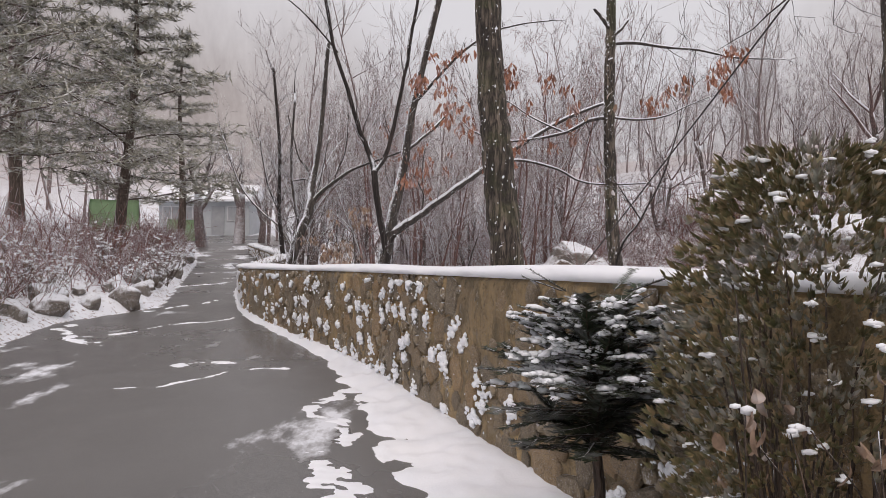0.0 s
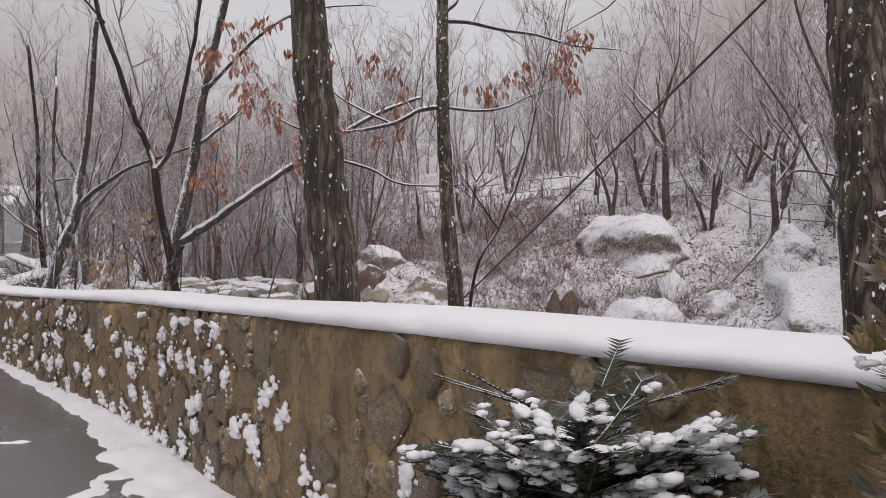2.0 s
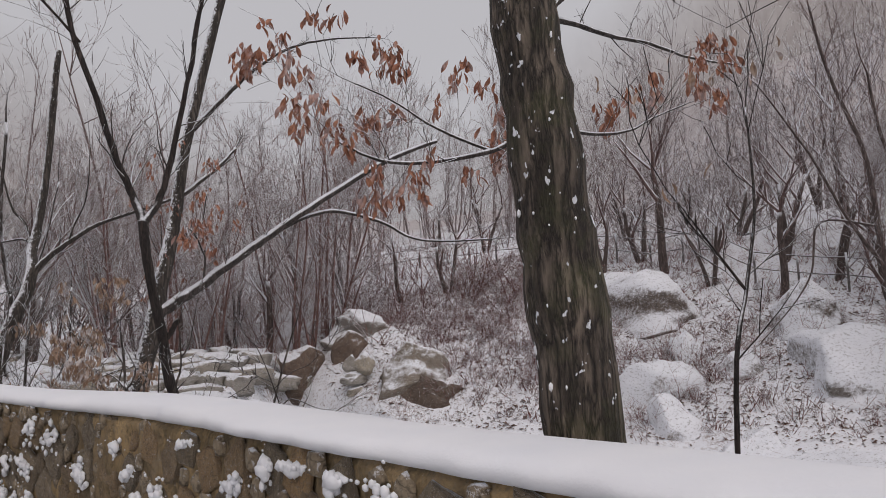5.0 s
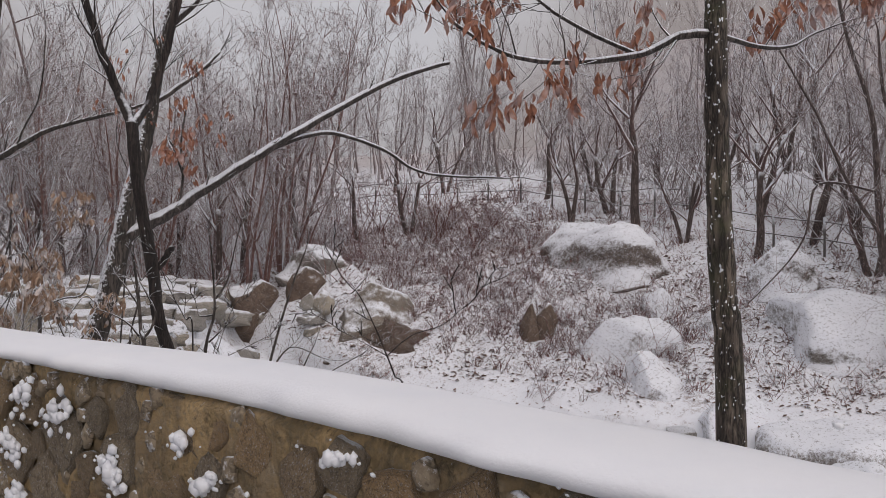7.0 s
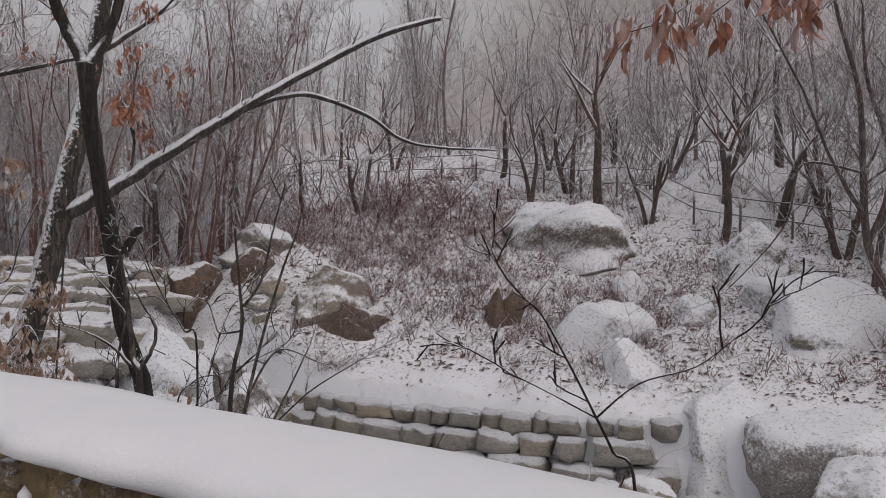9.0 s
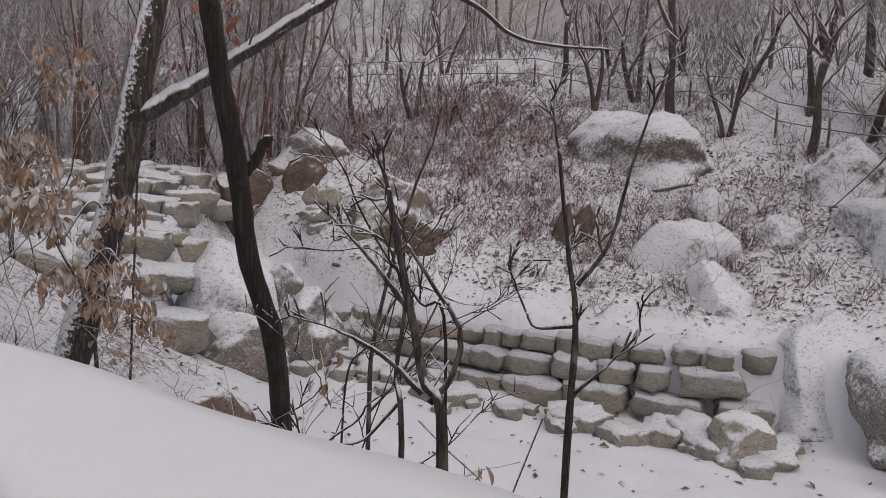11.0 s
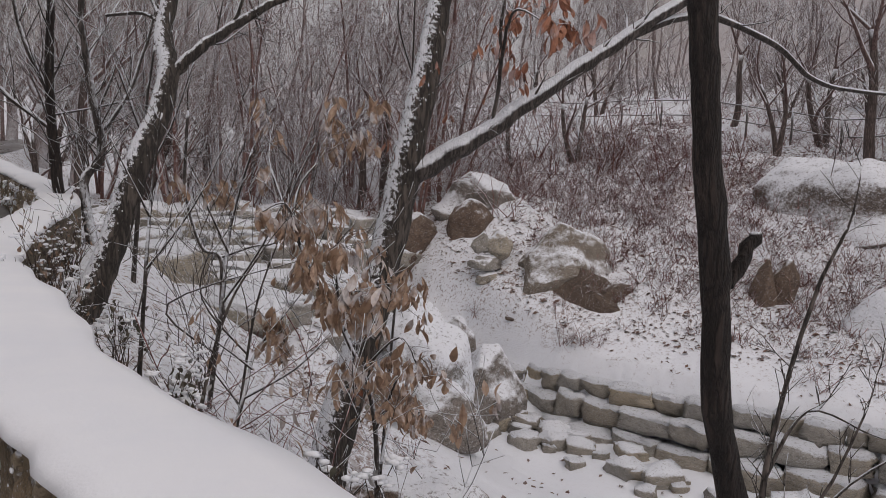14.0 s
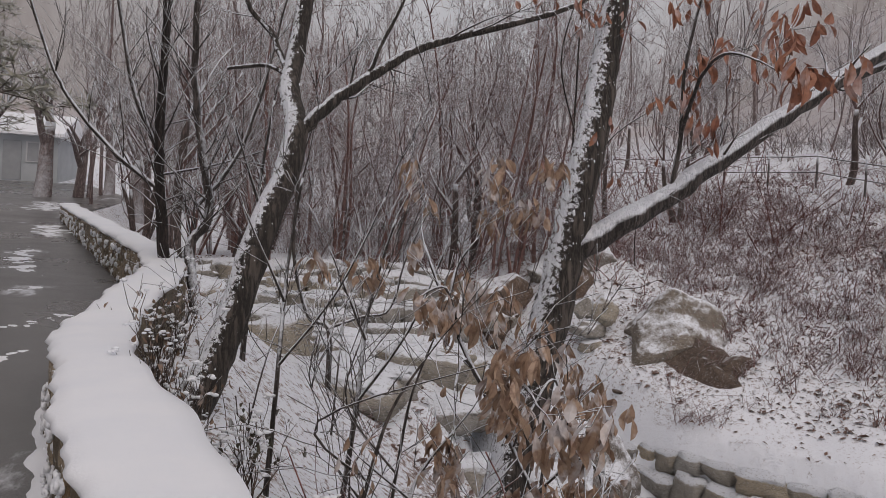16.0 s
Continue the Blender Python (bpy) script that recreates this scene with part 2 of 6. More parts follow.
M_SPECKROCK = mat_stone("snow_speckled_rock", (0.15, 0.135, 0.12), (0.33, 0.30, 0.28), 0.15, 0.6, None, 2.6, 16.0)
M_SNOWROCK = mat_stone("snow_coated_rock", (0.13, 0.115, 0.10), (0.30, 0.27, 0.24), -0.3, 0.06, None, 1.7, 12.0)
M_EARTHFACE = mat_stone("bare_earth_face", (0.075, 0.052, 0.04), (0.17, 0.125, 0.095), 0.85, 1.05, None, 0.7, 8.0, 0.2)
M_BROWNROCK = mat_stone("brown_rock", (0.095, 0.064, 0.048), (0.20, 0.142, 0.105), 0.62, 0.82, None, 1.0, 8.0, 0.25)
M_OAK = mat_bark("oak_bark", (0.038, 0.03, 0.024), (0.21, 0.17, 0.135), 0.7, 0.9, 20.0, 0.5, 0.28)
M_DARKBARK = mat_bark("dark_bark", (0.022, 0.016, 0.014), (0.058, 0.042, 0.036), 0.6, 0.8, 18.0, 0.7)
M_IVYBARK = mat_bark("snow_plastered_bark", (0.05, 0.042, 0.036), (0.12, 0.10, 0.085), 0.66, 0.75, 27.0, 2.6, 0.0, (-0.7, -0.25, 0.75))
M_STEMDARK = mat_bark("grey_stem_bark", (0.06, 0.05, 0.045), (0.15, 0.125, 0.11), 0.5, 0.75, 18.0, 0.7)
M_LIMB = mat_bark("snow_lined_bark", (0.055, 0.045, 0.04), (0.12, 0.10, 0.09), 0.06, 0.27, 22.0, 0.7)
# Distant bark: base colours paled to imitate haze, with snow lying on top.
M_FAR = mat_bark("far_hazed_bark", (0.28, 0.215, 0.207), (0.42, 0.345, 0.335), 0.05, 0.45, 8.0, 0.8)
M_BRUSH = mat_bark("brush_twigs", (0.20, 0.068, 0.058), (0.44, 0.20, 0.175), 0.24, 0.56, 12.0, 1.0)

M_MID = mat_bark("mid_bark", (0.10, 0.075, 0.068), (0.22, 0.17, 0.155), 0.4, 0.7, 12.0, 0.6)
M_MIDTWIG = mat_bark("mid_twig", (0.18, 0.108, 0.10), (0.33, 0.235, 0.22), 0.05, 0.4, 12.0, 0.7)

# ---------------------------------------------------------------- plan
WALL_Y = [-9, -3, -1, 0.8, 2.2, 2.9, 3.6, 4.3, 5.0, 5.83, 6.8, 7.5, 8.66, 9.7, 10.6, 11.5, 12.5, 13.4, 14.5, 15.3, 16.5, 18.0, 19.0, 22.0, 26.0, 30.0, 36.0, 42.0, 60.0]
WALL_X = [3.9, 2.5, 2.0, 1.55, 1.14, 0.9, 0.64, 0.38, 0.12, -0.22, -0.60, -0.92, -1.57, -2.12, -2.58, -2.95, -3.25, -3.5, -3.8, -3.92, -3.88, -3.86, -4.1, -5.05, -6.3, -7.5, -7.65, -7.9, -14.0]
EDGE_Y = [-9, 4, 8, 10, 11, 12, 14, 22, 30, 38, 46, 60]
EDGE_X = [-4.4, -4.3, -4.65, -5.05, -4.8, -4.4, -4.9, -7.0, -9.6, -12.6, -16.5, -24.0]
BANK_Y = [-9, 4, 10, 14, 16.4, 17.8, 19.6, 22.0, 23.6, 28.0, 36.0, 60.0]
BANK_X = [26, 17.0, 13.0, 10.4, 8.85, 7.35, 6.05, 4.5, 3.75, 2.6, 1.2, -3.0]
SLOPE = 0.06


def wall_x(y):
    return np.interp(y, WALL_Y, WALL_X)


def wall_top(y):
    return np.interp(y, [-9, 15.2, 19.0, 24.0, 30.0, 36.0], [1.31, 1.32, 1.6, 1.83, 2.08, 2.35])


def road_z(y):
    return SLOPE * np.asarray(y, float)


def rolling(x, y, s, k):
    """A sum of slow waves, for uneven ground."""
    return (np.sin(x * s + 1.3 * k) * np.cos(y * s * 1.17 + k) + 0.6 * np.sin(x * s * 2.3 - y * s * 1.9 + 2.1 * k) + 0.35 * np.cos(x * s * 4.1 + y * s * 3.7 + k)) / 1.95


def ground_z(x, y):
    """Height of the ground: road, left slope, bank, stream bed and far slope."""
    x, y = np.asarray(x, float), np.asarray(y, float)
    zr = road_z(y)
    left = np.maximum(np.interp(y, EDGE_Y, EDGE_X) - x, 0)
    z_left = zr + np.interp(left, [0, 0.25, 1.5, 6, 20, 60], [0, 0.16, 0.42, 1.5, 4.5, 11.0])
    w = np.maximum((x - wall_x(y) - 0.35) * 0.9, 0)
    bed = np.interp(y, [10, 18.5, 22, 24, 27, 31, 36, 42, 60], [-2.75, -2.6, -2.55, -1.9, -0.8, 0.1, 0.7, 1.2, 2.8])
    z_top = np.interp(y, [0, 5, 8, 12, 15, 19, 30], [0.35, 0.6, 0.75, 0.75, 0.95, 1.15, 1.75])
    drop = np.interp(w, [0, 0.5, 1.5, 3.0, 5.0, 8.0, 30], [0, 0.12, 1.0, 2.1, 3.25, 4.6, 8.0])
    z_bank = np.maximum(z_top - drop, bed)
    d = (x - np.interp(y, BANK_Y, BANK_X)) * 0.79
    rise = np.interp(d, [0, 0.3, 2, 4, 6, 8, 10, 12, 15, 20, 30, 60, 120], [0, 1.3, 1.85, 2.6, 3.45, 4.4, 5.5, 6.3, 6.7, 7.1, 8.2, 12.5, 21.0])
    rise = np.where(y > 24, np.interp(d, [0, 1.2, 4, 8, 12, 20, 60, 120], [0, 0.9, 2.2, 3.8, 5.0, 6.2, 12.0, 20.0]) * np.clip((y - 24) / 3, 0, 1) + rise * np.clip(1 - (y - 24) / 3, 0, 1), rise)
    hillside = np.clip((x - 0.52 * y - 2) / 14, 0, 1) * np.interp(d, [9, 20, 40, 80, 140], [0, 1.8, 7.5, 22.0, 42.0])
    knoll = 0.3 * np.exp(-((x - 5.0) ** 2 + (y - 25.2) ** 2) / 3.2)
    knoll = knoll + 1.0 * np.exp(-((x - 4.4) ** 2 + (y - 28.2) ** 2) / 3.5)
    z_far = bed + rise + hillside + knoll
    z_bank = z_bank - 0.7 * np.exp(-((x + 1.0) ** 2 / 0.45 + (y - 14.1) ** 2 / 1.3)) * np.clip(w - 0.8, 0, 1)
    z_right = np.where(d > 0, z_far, z_bank) + rolling(x, y, 1.3, 0.7) * 0.10 * np.clip(w - 0.6, 0, 1)
    shelf = np.interp(y, [18.4, 19.0, 22, 24, 27, 30, 36], [-0.5, -0.12, 0.08, 0.3, 0.65, 0.85, 1.05])
    on_shelf = np.clip((0.29 * (y - 9.9) - 2.75 - x) / 0.8, 0, 1) * np.clip((y - 18.3) / 0.6, 0, 1) * np.clip((40 - y) / 5, 0, 1)
    z_right = z_right + np.maximum(shelf - z_right, 0) * on_shelf
    on_road = (x <= wall_x(y) + 0.35)
    z = np.where(on_road, np.where(left > 0, z_left + rolling(x, y, 1.1, 2.0) * 0.07 * np.clip(left - 0.3, 0, 1), zr - 0.02), z_right)
    return z + np.clip((y - 55) / 60, 0, 1) ** 1.3 * 7


# ---------------------------------------------------------------- mesh helpers
def link_mesh(name, verts, faces, material, parent=None, label="", smooth=False):
    me = bpy.data.meshes.new(name)
    me.from_pydata([tuple(v) for v in verts], [], faces)
    me.materials.append(material)
    if smooth:
        me.polygons.foreach_set("use_smooth", [True] * len(me.polygons))
    me.update()
    ob = new(name, me)
    if parent:
        ob.parent = parent
    if label:
        ob["label"] = label
    return ob


def part(name, bm, material, parent=None, label="", smooth=True):
    me = bpy.data.meshes.new(name)
    bm.to_mesh(me)
    bm.free()
    me.materials.append(material)
    if smooth:
        me.polygons.foreach_set("use_smooth", [True] * len(me.polygons))
    ob = new(name, me)
    if parent:
        ob.parent = parent
    if label:
        ob["label"] = label
    return ob


def empty(name, x=0, y=0, z=0, rz=0):
    ob = new(name)
    ob.matrix_basis = pose(x, y, z, 0, 0, rz)
    ob.empty_display_size = 0.2
    return ob


class Tubes:
    """Collects tapered tubes and leaves into vertex and face lists."""

    def __init__(self):
        self.v, self.f = [], []

    def tube(self, pts, radii, sides):
        base = len(self.v)
        n = len(pts)
        for i, (p, r) in enumerate(zip(pts, radii)):
            a = (pts[min(i + 1, n - 1)] - pts[max(i - 1, 0)]).normalized()
            u = a.orthogonal().normalized() if i == 0 else (u - a * u.dot(a)).normalized()
            w = a.cross(u)
            for k in range(sides):
                t = 2 * math.pi * k / sides
                self.v.append(p + (u * math.cos(t) + w * math.sin(t)) * r)
        for i in range(n - 1):
            for k in range(sides):
                a0, a1 = base + i * sides + k, base + i * sides + (k + 1) % sides
                self.f.append((a0, a1, a1 + sides, a0 + sides))
        self.f.append(tuple(base + (n - 1) * sides + k for k in range(sides)))

    def leaf(self, p, d, length, width, rng, curl=0.3):
        d = d.normalized()
        s = d.orthogonal().normalized()
        s.rotate(Matrix.Rotation(rng.uniform(0, 6.28), 3, d))
        nrm = d.cross(s)
        b = len(self.v)
        for t, w in ((0.0, 0.05), (0.28, 0.75), (0.55, 1.0), (0.8, 0.7), (1.0, 0.04)):
            q = p + d * length * t + nrm * curl * length * (t * (1 - t) * 1.2 + 0.25 * t * t)
            self.v += [q + s * width * 0.5 * w + nrm * width * 0.22 * w, q, q - s * width * 0.5 * w + nrm * width * 0.22 * w]
        for i in range(4):
            for k in range(2):
                a0 = b + i * 3 + k
                self.f.append((a0, a0 + 1, a0 + 4, a0 + 3))

    def make(self, name, material, parent=None, label="", smooth=True):
        ob = link_mesh(name, self.v, self.f, material, parent, label, smooth)
        if name in ("twig_spray", "leaves", "crown", "needles", "foliage"):
            ob["kind"] = "stuff"
        return ob


def bent(p, q, n, wob, rng):
    """Points from p to q with a natural wobble."""
    d = (q - p)
    side = d.orthogonal().normalized() * d.length * wob
    up = d.cross(side).normalized() * d.length * wob
    a, b, c, e = (rng.uniform(-1, 1) for _ in range(4))
    out = []
    for i in range(n + 1):
        t = i / n
        out.append(p + d * t + (side * a + up * b) * math.sin(math.pi * t) + (side * c + up * e) * 0.5 * math.sin(2 * math.pi * t))
    return out


def smooth_line(pts, per=5):
    """A rounded line through the given points."""
    pts = [Vector(p) for p in pts]
    out = []
    for i in range(len(pts) - 1):
        p0, p1, p2, p3 = pts[max(i - 1, 0)], pts[i], pts[i + 1], pts[min(i + 2, len(pts) - 1)]
        for k in range(per):
            t = k / per
            out.append(0.5 * (2 * p1 + (p2 - p0) * t + (2 * p0 - 5 * p1 + 4 * p2 - p3) * t * t + (3 * p1 - p0 - 3 * p2 + p3) * t ** 3))
    out.append(pts[-1])
    return out


def twig_spray(tb, p, d, length, radius, depth, rng, sides=4, kids=3, up=0.25, spread=0.75, limit=0.0025, ends=None):
    """A branch that divides again and again."""
    d = d.normalized()
    segs = 4 if depth > 1 else (3 if depth == 1 or length > 0.5 else 2)
    pts, q = [p], p
    dd = d.copy()
    for i in range(segs):
        dd = (dd + Vector((rng.uniform(-1, 1), rng.uniform(-1, 1), rng.uniform(-1, 1))) * 0.22 + Vector((0, 0, up * 0.25))).normalized()
        q = q + dd * length / segs
        pts.append(q)
    rr = [max(radius * (1 - 0.75 * i / segs), limit) for i in range(segs + 1)]
    tb.tube(pts, rr, sides)
    if ends is not None and depth <= 1:
        ends.append((pts[-1], dd))
    if depth <= 0:
        return
    for k in range(kids):
        i = rng.randint(1, segs)
        s = dd.orthogonal().normalized()
        s.rotate(Matrix.Rotation(rng.uniform(0, 6.28), 3, dd))
        nd = (dd * (1 - spread * rng.uniform(0.4, 0.9)) + s * spread * rng.uniform(0.6, 1.0) + Vector((0, 0, up))).normalized()
        twig_spray(tb, pts[i], nd, length * rng.uniform(0.45, 0.75), max(rr[i] * 0.6, limit), depth - 1, rng, max(3, sides - 1), kids, up, spread, limit, ends)


# ---------------------------------------------------------------- ground, road
def grid_axis(lo, hi, fine_lo, fine_hi, step):
    a = list(np.arange(fine_lo, fine_hi, step))
    g, p = step, fine_lo
    while p > lo:
        g *= 1.12
        p -= g
        a.insert(0, p)
    g, p = step, a[-1]
    while p < hi:
        g *= 1.12
        p += g
        a.append(p)
    return np.array(a)


gx = grid_axis(-160, 190, -7, 15, 0.16)
gy = grid_axis(-40, 190, -2, 31, 0.16)
GX, GY = np.meshgrid(gx, gy)
GZ = ground_z(GX, GY)
nx, ny = len(gx), len(gy)
gv = np.stack([GX.ravel(), GY.ravel(), GZ.ravel()], 1)
gf = [(j * nx + i, j * nx + i + 1, (j + 1) * nx + i + 1, (j + 1) * nx + i) for j in range(ny - 1) for i in range(nx - 1)]
ground = link_mesh("ground", gv, gf, M_GROUND, smooth=True)
tagged(ground, "snow-dusted woodland floor of brown leaf litter", "ground", kind="structure")

rv, rf = [], []
ry = np.concatenate([np.arange(-9, 34, 0.35), np.arange(34, 58, 1.5)])
for y in ry:
    a, b = float(np.interp(y, EDGE_Y, EDGE_X)) - 0.05, float(wall_x(y)) + 0.1
    for k in range(13):
        x = a + (b - a) * k / 12
        rv.append((x, y, SLOPE * y + 0.012 * math.sin(x * 2.1 + y * 0.7)))
rf = [(j * 13 + k, j * 13 + k + 1, (j + 1) * 13 + k + 1, (j + 1) * 13 + k) for j in range(len(ry) - 1) for k in range(12)]
road = link_mesh("road", rv, rf, M_ROAD, smooth=True)
tagged(road, "wet dark asphalt lane with thin patches of snow", "road", kind="structure")


# ---------------------------------------------------------------- parapet wall
def wall_frame(y):
    """Front point and the outward (road side) direction at y."""
    e = 0.15
    t = Vector((float(wall_x(y + e) - wall_x(y - e)), 2 * e, 0)).normalized()
    return Vector((float(wall_x(y)), y, 0)), Vector((-t.y, t.x, 0))


WALL_W = 0.34


def sweep(name, ys, profile, material, parent=None, label=""):
    """A body swept along the wall: profile(y) gives (inset from the front face, z) pairs."""
    v, f, n = [], [], 0
    for y in ys:
        p, o = wall_frame(y)
        pr = profile(y)
        n = len(pr)
        for s, z in pr:
            q = p - o * s
            v.append((q.x, q.y, z))
    m = len(ys)
    for j in range(m - 1):
        for k in range(n):
            f.append((j * n + k, j * n + (k + 1) % n, (j + 1) * n + (k + 1) % n, (j + 1) * n + k))
    f.append(tuple(range(n)))
    f.append(tuple((m - 1) * n + k for k in reversed(range(n))))
    return link_mesh(name, v, f, material, parent, label, True)


wall_ys = list(np.concatenate([np.arange(-8, 1.6, 0.12), np.arange(1.6, 10, 0.03), np.arange(10, 30.2, 0.09)]))


def wall_profile(y):
    t, g = float(wall_top(y)), float(road_z(y)) - 0.25
    front = []
    for k in range(41):
        z = g + (t - 0.03 - g) * k / 40
        front.append((0.022 * noise.noise(Vector((y * 4.2, z * 3.2, 3.0))) + 0.014 * noise.noise(Vector((y * 12, z * 9, 9.0))) + 0.009 * noise.noise(Vector((y * 27, z * 22, 5.0))) + 0.012 * math.sin(y * 2.3), z))
    return front + [(0.03, t), (WALL_W - 0.03, t), (WALL_W, t - 0.05), (WALL_W + 0.02, g - 0.5)]


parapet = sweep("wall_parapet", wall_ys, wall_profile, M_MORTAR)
tagged(parapet, "low ochre mortared rubble-stone parapet wall beside the lane", "wall", kind="structure")


def cap_profile(y):
    t = float(wall_top(y)) - 0.004
    a = 0.02 * math.sin(y * 3.7) + 0.012 * math.sin(y * 11.3 + 1) + 0.008 * math.sin(y * 29.0)
    b = 0.025 * math.sin(y * 2.9 + 2) + 0.014 * math.sin(y * 8.3)
    h = 0.062 + 0.008 * math.sin(y * 1.9)
    return [(-0.012 + a * 0.4, t), (-0.03 + a, t + 0.02), (-0.012 + a, t + h * 0.75), (0.045, t + h), (0.12, t + h * 1.08), (0.22, t + h * 1.1), (WALL_W - 0.04, t + h), (WALL_W + 0.02 + b, t + h * 0.7), (WALL_W + 0.03 + b, t + 0.02), (WALL_W, t)]


cap = sweep("snow_cap", list(np.arange(-8, 30.2, 0.05)), cap_profile, M_SNOW, parapet, "thick smooth fresh snow")


ICO = {}


def ico(sub):
    if sub not in ICO:
        bm = bmesh.new()
        bmesh.ops.create_icosphere(bm, subdivisions=sub, radius=1.0)
        bm.verts.index_update()
        ICO[sub] = (np.array([v.co[:] for v in bm.verts]), [tuple(v.index for v in f.verts) for f in bm.faces])
        bm.free()
    return ICO[sub]


class Blobs:
    """Collects lumps of snow."""

    def __init__(self):
        self.v, self.f = [], []

    def add(self, c, r, rng, sub=2, m=None):
        v, f = ico(sub)
        k = np.array([rng.uniform(0, 40) for _ in range(3)])
        bump = 1 + 0.16 * np.sin(v[:, 0] * 3.1 + k[0]) * np.cos(v[:, 1] * 2.7 + k[1]) + 0.1 * np.sin(v[:, 2] * 5 + v[:, 0] * 4 + k[2])
        q = v * bump[:, None] * np.array(r)
        if m is not None:
            q = q @ np.array(m.to_3x3()).T
        q = q + np.array(c)
        b = len(self.v)
        self.v += q.tolist()
        self.f += [tuple(i + b for i in t) for t in f]

    def make(self, name, parent=None, label=""):
        return link_mesh(name, self.v, self.f, M_SNOW, parent, label, True)

# ---------------------------------------------------------------- trees with traced limbs
def gz(x, y):
    return float(ground_z(x, y))


def hand_tree(name, label, base, limbs, trunk_mat, limb_mat, seed, twig=(0.22, 0.55, 1), leaf_mat=None, leaves=0, leaf_from=0, twig_mat=None, fluff=0, leaf_size=(0.055, 0.105)):
    """A tree whose trunk and limbs follow given lines. limbs: (points, r0, r1, sides, twigs?)."""
    rng = random.Random(seed)
    o = Vector(base)
    root = empty(name, *base)
    tagged(root, label, "tree")
    tw, ends = Tubes(), []
    for k, (pts, r0, r1, sides, density) in enumerate(limbs):
        tb = Tubes()
        line = smooth_line([Vector(p) - o for p in pts], 6 if k == 0 else 5)
        n = len(line)
        for i in range(1, n - 1):
            j = min(r0, 0.05) * (0.07 if k == 0 else 0.25)
            line[i] = line[i] + Vector((rng.uniform(-j, j), rng.uniform(-j, j), 0))
        rad = [(r0 + (r1 - r0) * i / (n - 1)) * rng.uniform(0.93, 1.07) for i in range(n)]
        if k == 0:
            rad[0] *= 1.35
            rad[1] *= 1.12
        tb.tube(line, rad, sides)
        tb.make("trunk" if k == 0 else "branch", trunk_mat if k == 0 else limb_mat, root)
        if k == 0 and fluff:
            fl = Blobs()
            for _ in range(fluff):
                i = rng.randint(1, n - 2)
                t = rng.random()
                a = rng.gauss(3.6, 0.9)
                c = line[i].lerp(line[i + 1], t) + Vector((math.cos(a), math.sin(a), 0)) * rad[i] * 0.97
                r = rng.uniform(0.0018, 0.0045) * (2.2 if rng.random() < 0.1 else 1)
                fl.add(c, (r, r, r * rng.uniform(0.7, 2.4)), rng, 1)
            fl.make("snow_dusting", root, "small flecks of clinging snow")["kind"] = "stuff"
        length = sum((line[i + 1] - line[i]).length for i in range(n - 1))
        for _ in range(int(length * density)):
            i = rng.randint(max(1, n // 5), n - 2)
            d = (line[i + 1] - line[i]).normalized()
            s = d.orthogonal().normalized()
            s.rotate(Matrix.Rotation(rng.uniform(0, 6.28), 3, d))
            nd = d * rng.uniform(0.2, 0.8) + s * rng.uniform(0.5, 1.0) + Vector((0, 0, 0.25))
            got = ends if k >= leaf_from else None
            twig_spray(tw, line[i], nd, rng.uniform(*twig[:2]) * 1.6, min(rad[i] * 0.35, 0.012), twig[2], rng, 4, 3, 0.2, 0.8, 0.0022, got)
        if density and r1 < 0.03:
            twig_spray(tw, line[-1], line[-1] - line[-2], twig[1] * 1.6, r1 * 0.8, twig[2] + 1, rng, 4, 3, 0.2, 0.7, 0.0022, ends if k >= leaf_from else None)
    if tw.v:
        tw.make("twig_spray", twig_mat or limb_mat, root)
    if leaves and ends:
        lf = Tubes()
        held = rng.sample(ends, max(1, len(ends) * 2 // 5))
        for _ in range(leaves):
            p, d = rng.choice(held)
            p = p + Vector((rng.uniform(-1, 1), rng.uniform(-1, 1), rng.uniform(-1, 1))) * 0.06
            lf.leaf(p, Vector((rng.uniform(-0.6, 0.6), rng.uniform(-0.6, 0.6), -1)), rng.uniform(*leaf_size), leaf_size[1] * rng.uniform(0.22, 0.38), rng, 0.4)
        lf.make("leaves", leaf_mat, root, "curled rust-brown dead leaves", False)
    return root


M_RUST = mat_leaf("rust_oak_leaf", (0.26, 0.095, 0.055), (0.42, 0.19, 0.11), (0.17, 0.07, 0.045), 0.25)
M_TAN = mat_leaf("tan_dead_leaf", (0.26, 0.165, 0.105), (0.45, 0.32, 0.23), (0.19, 0.11, 0.075), 0.5)

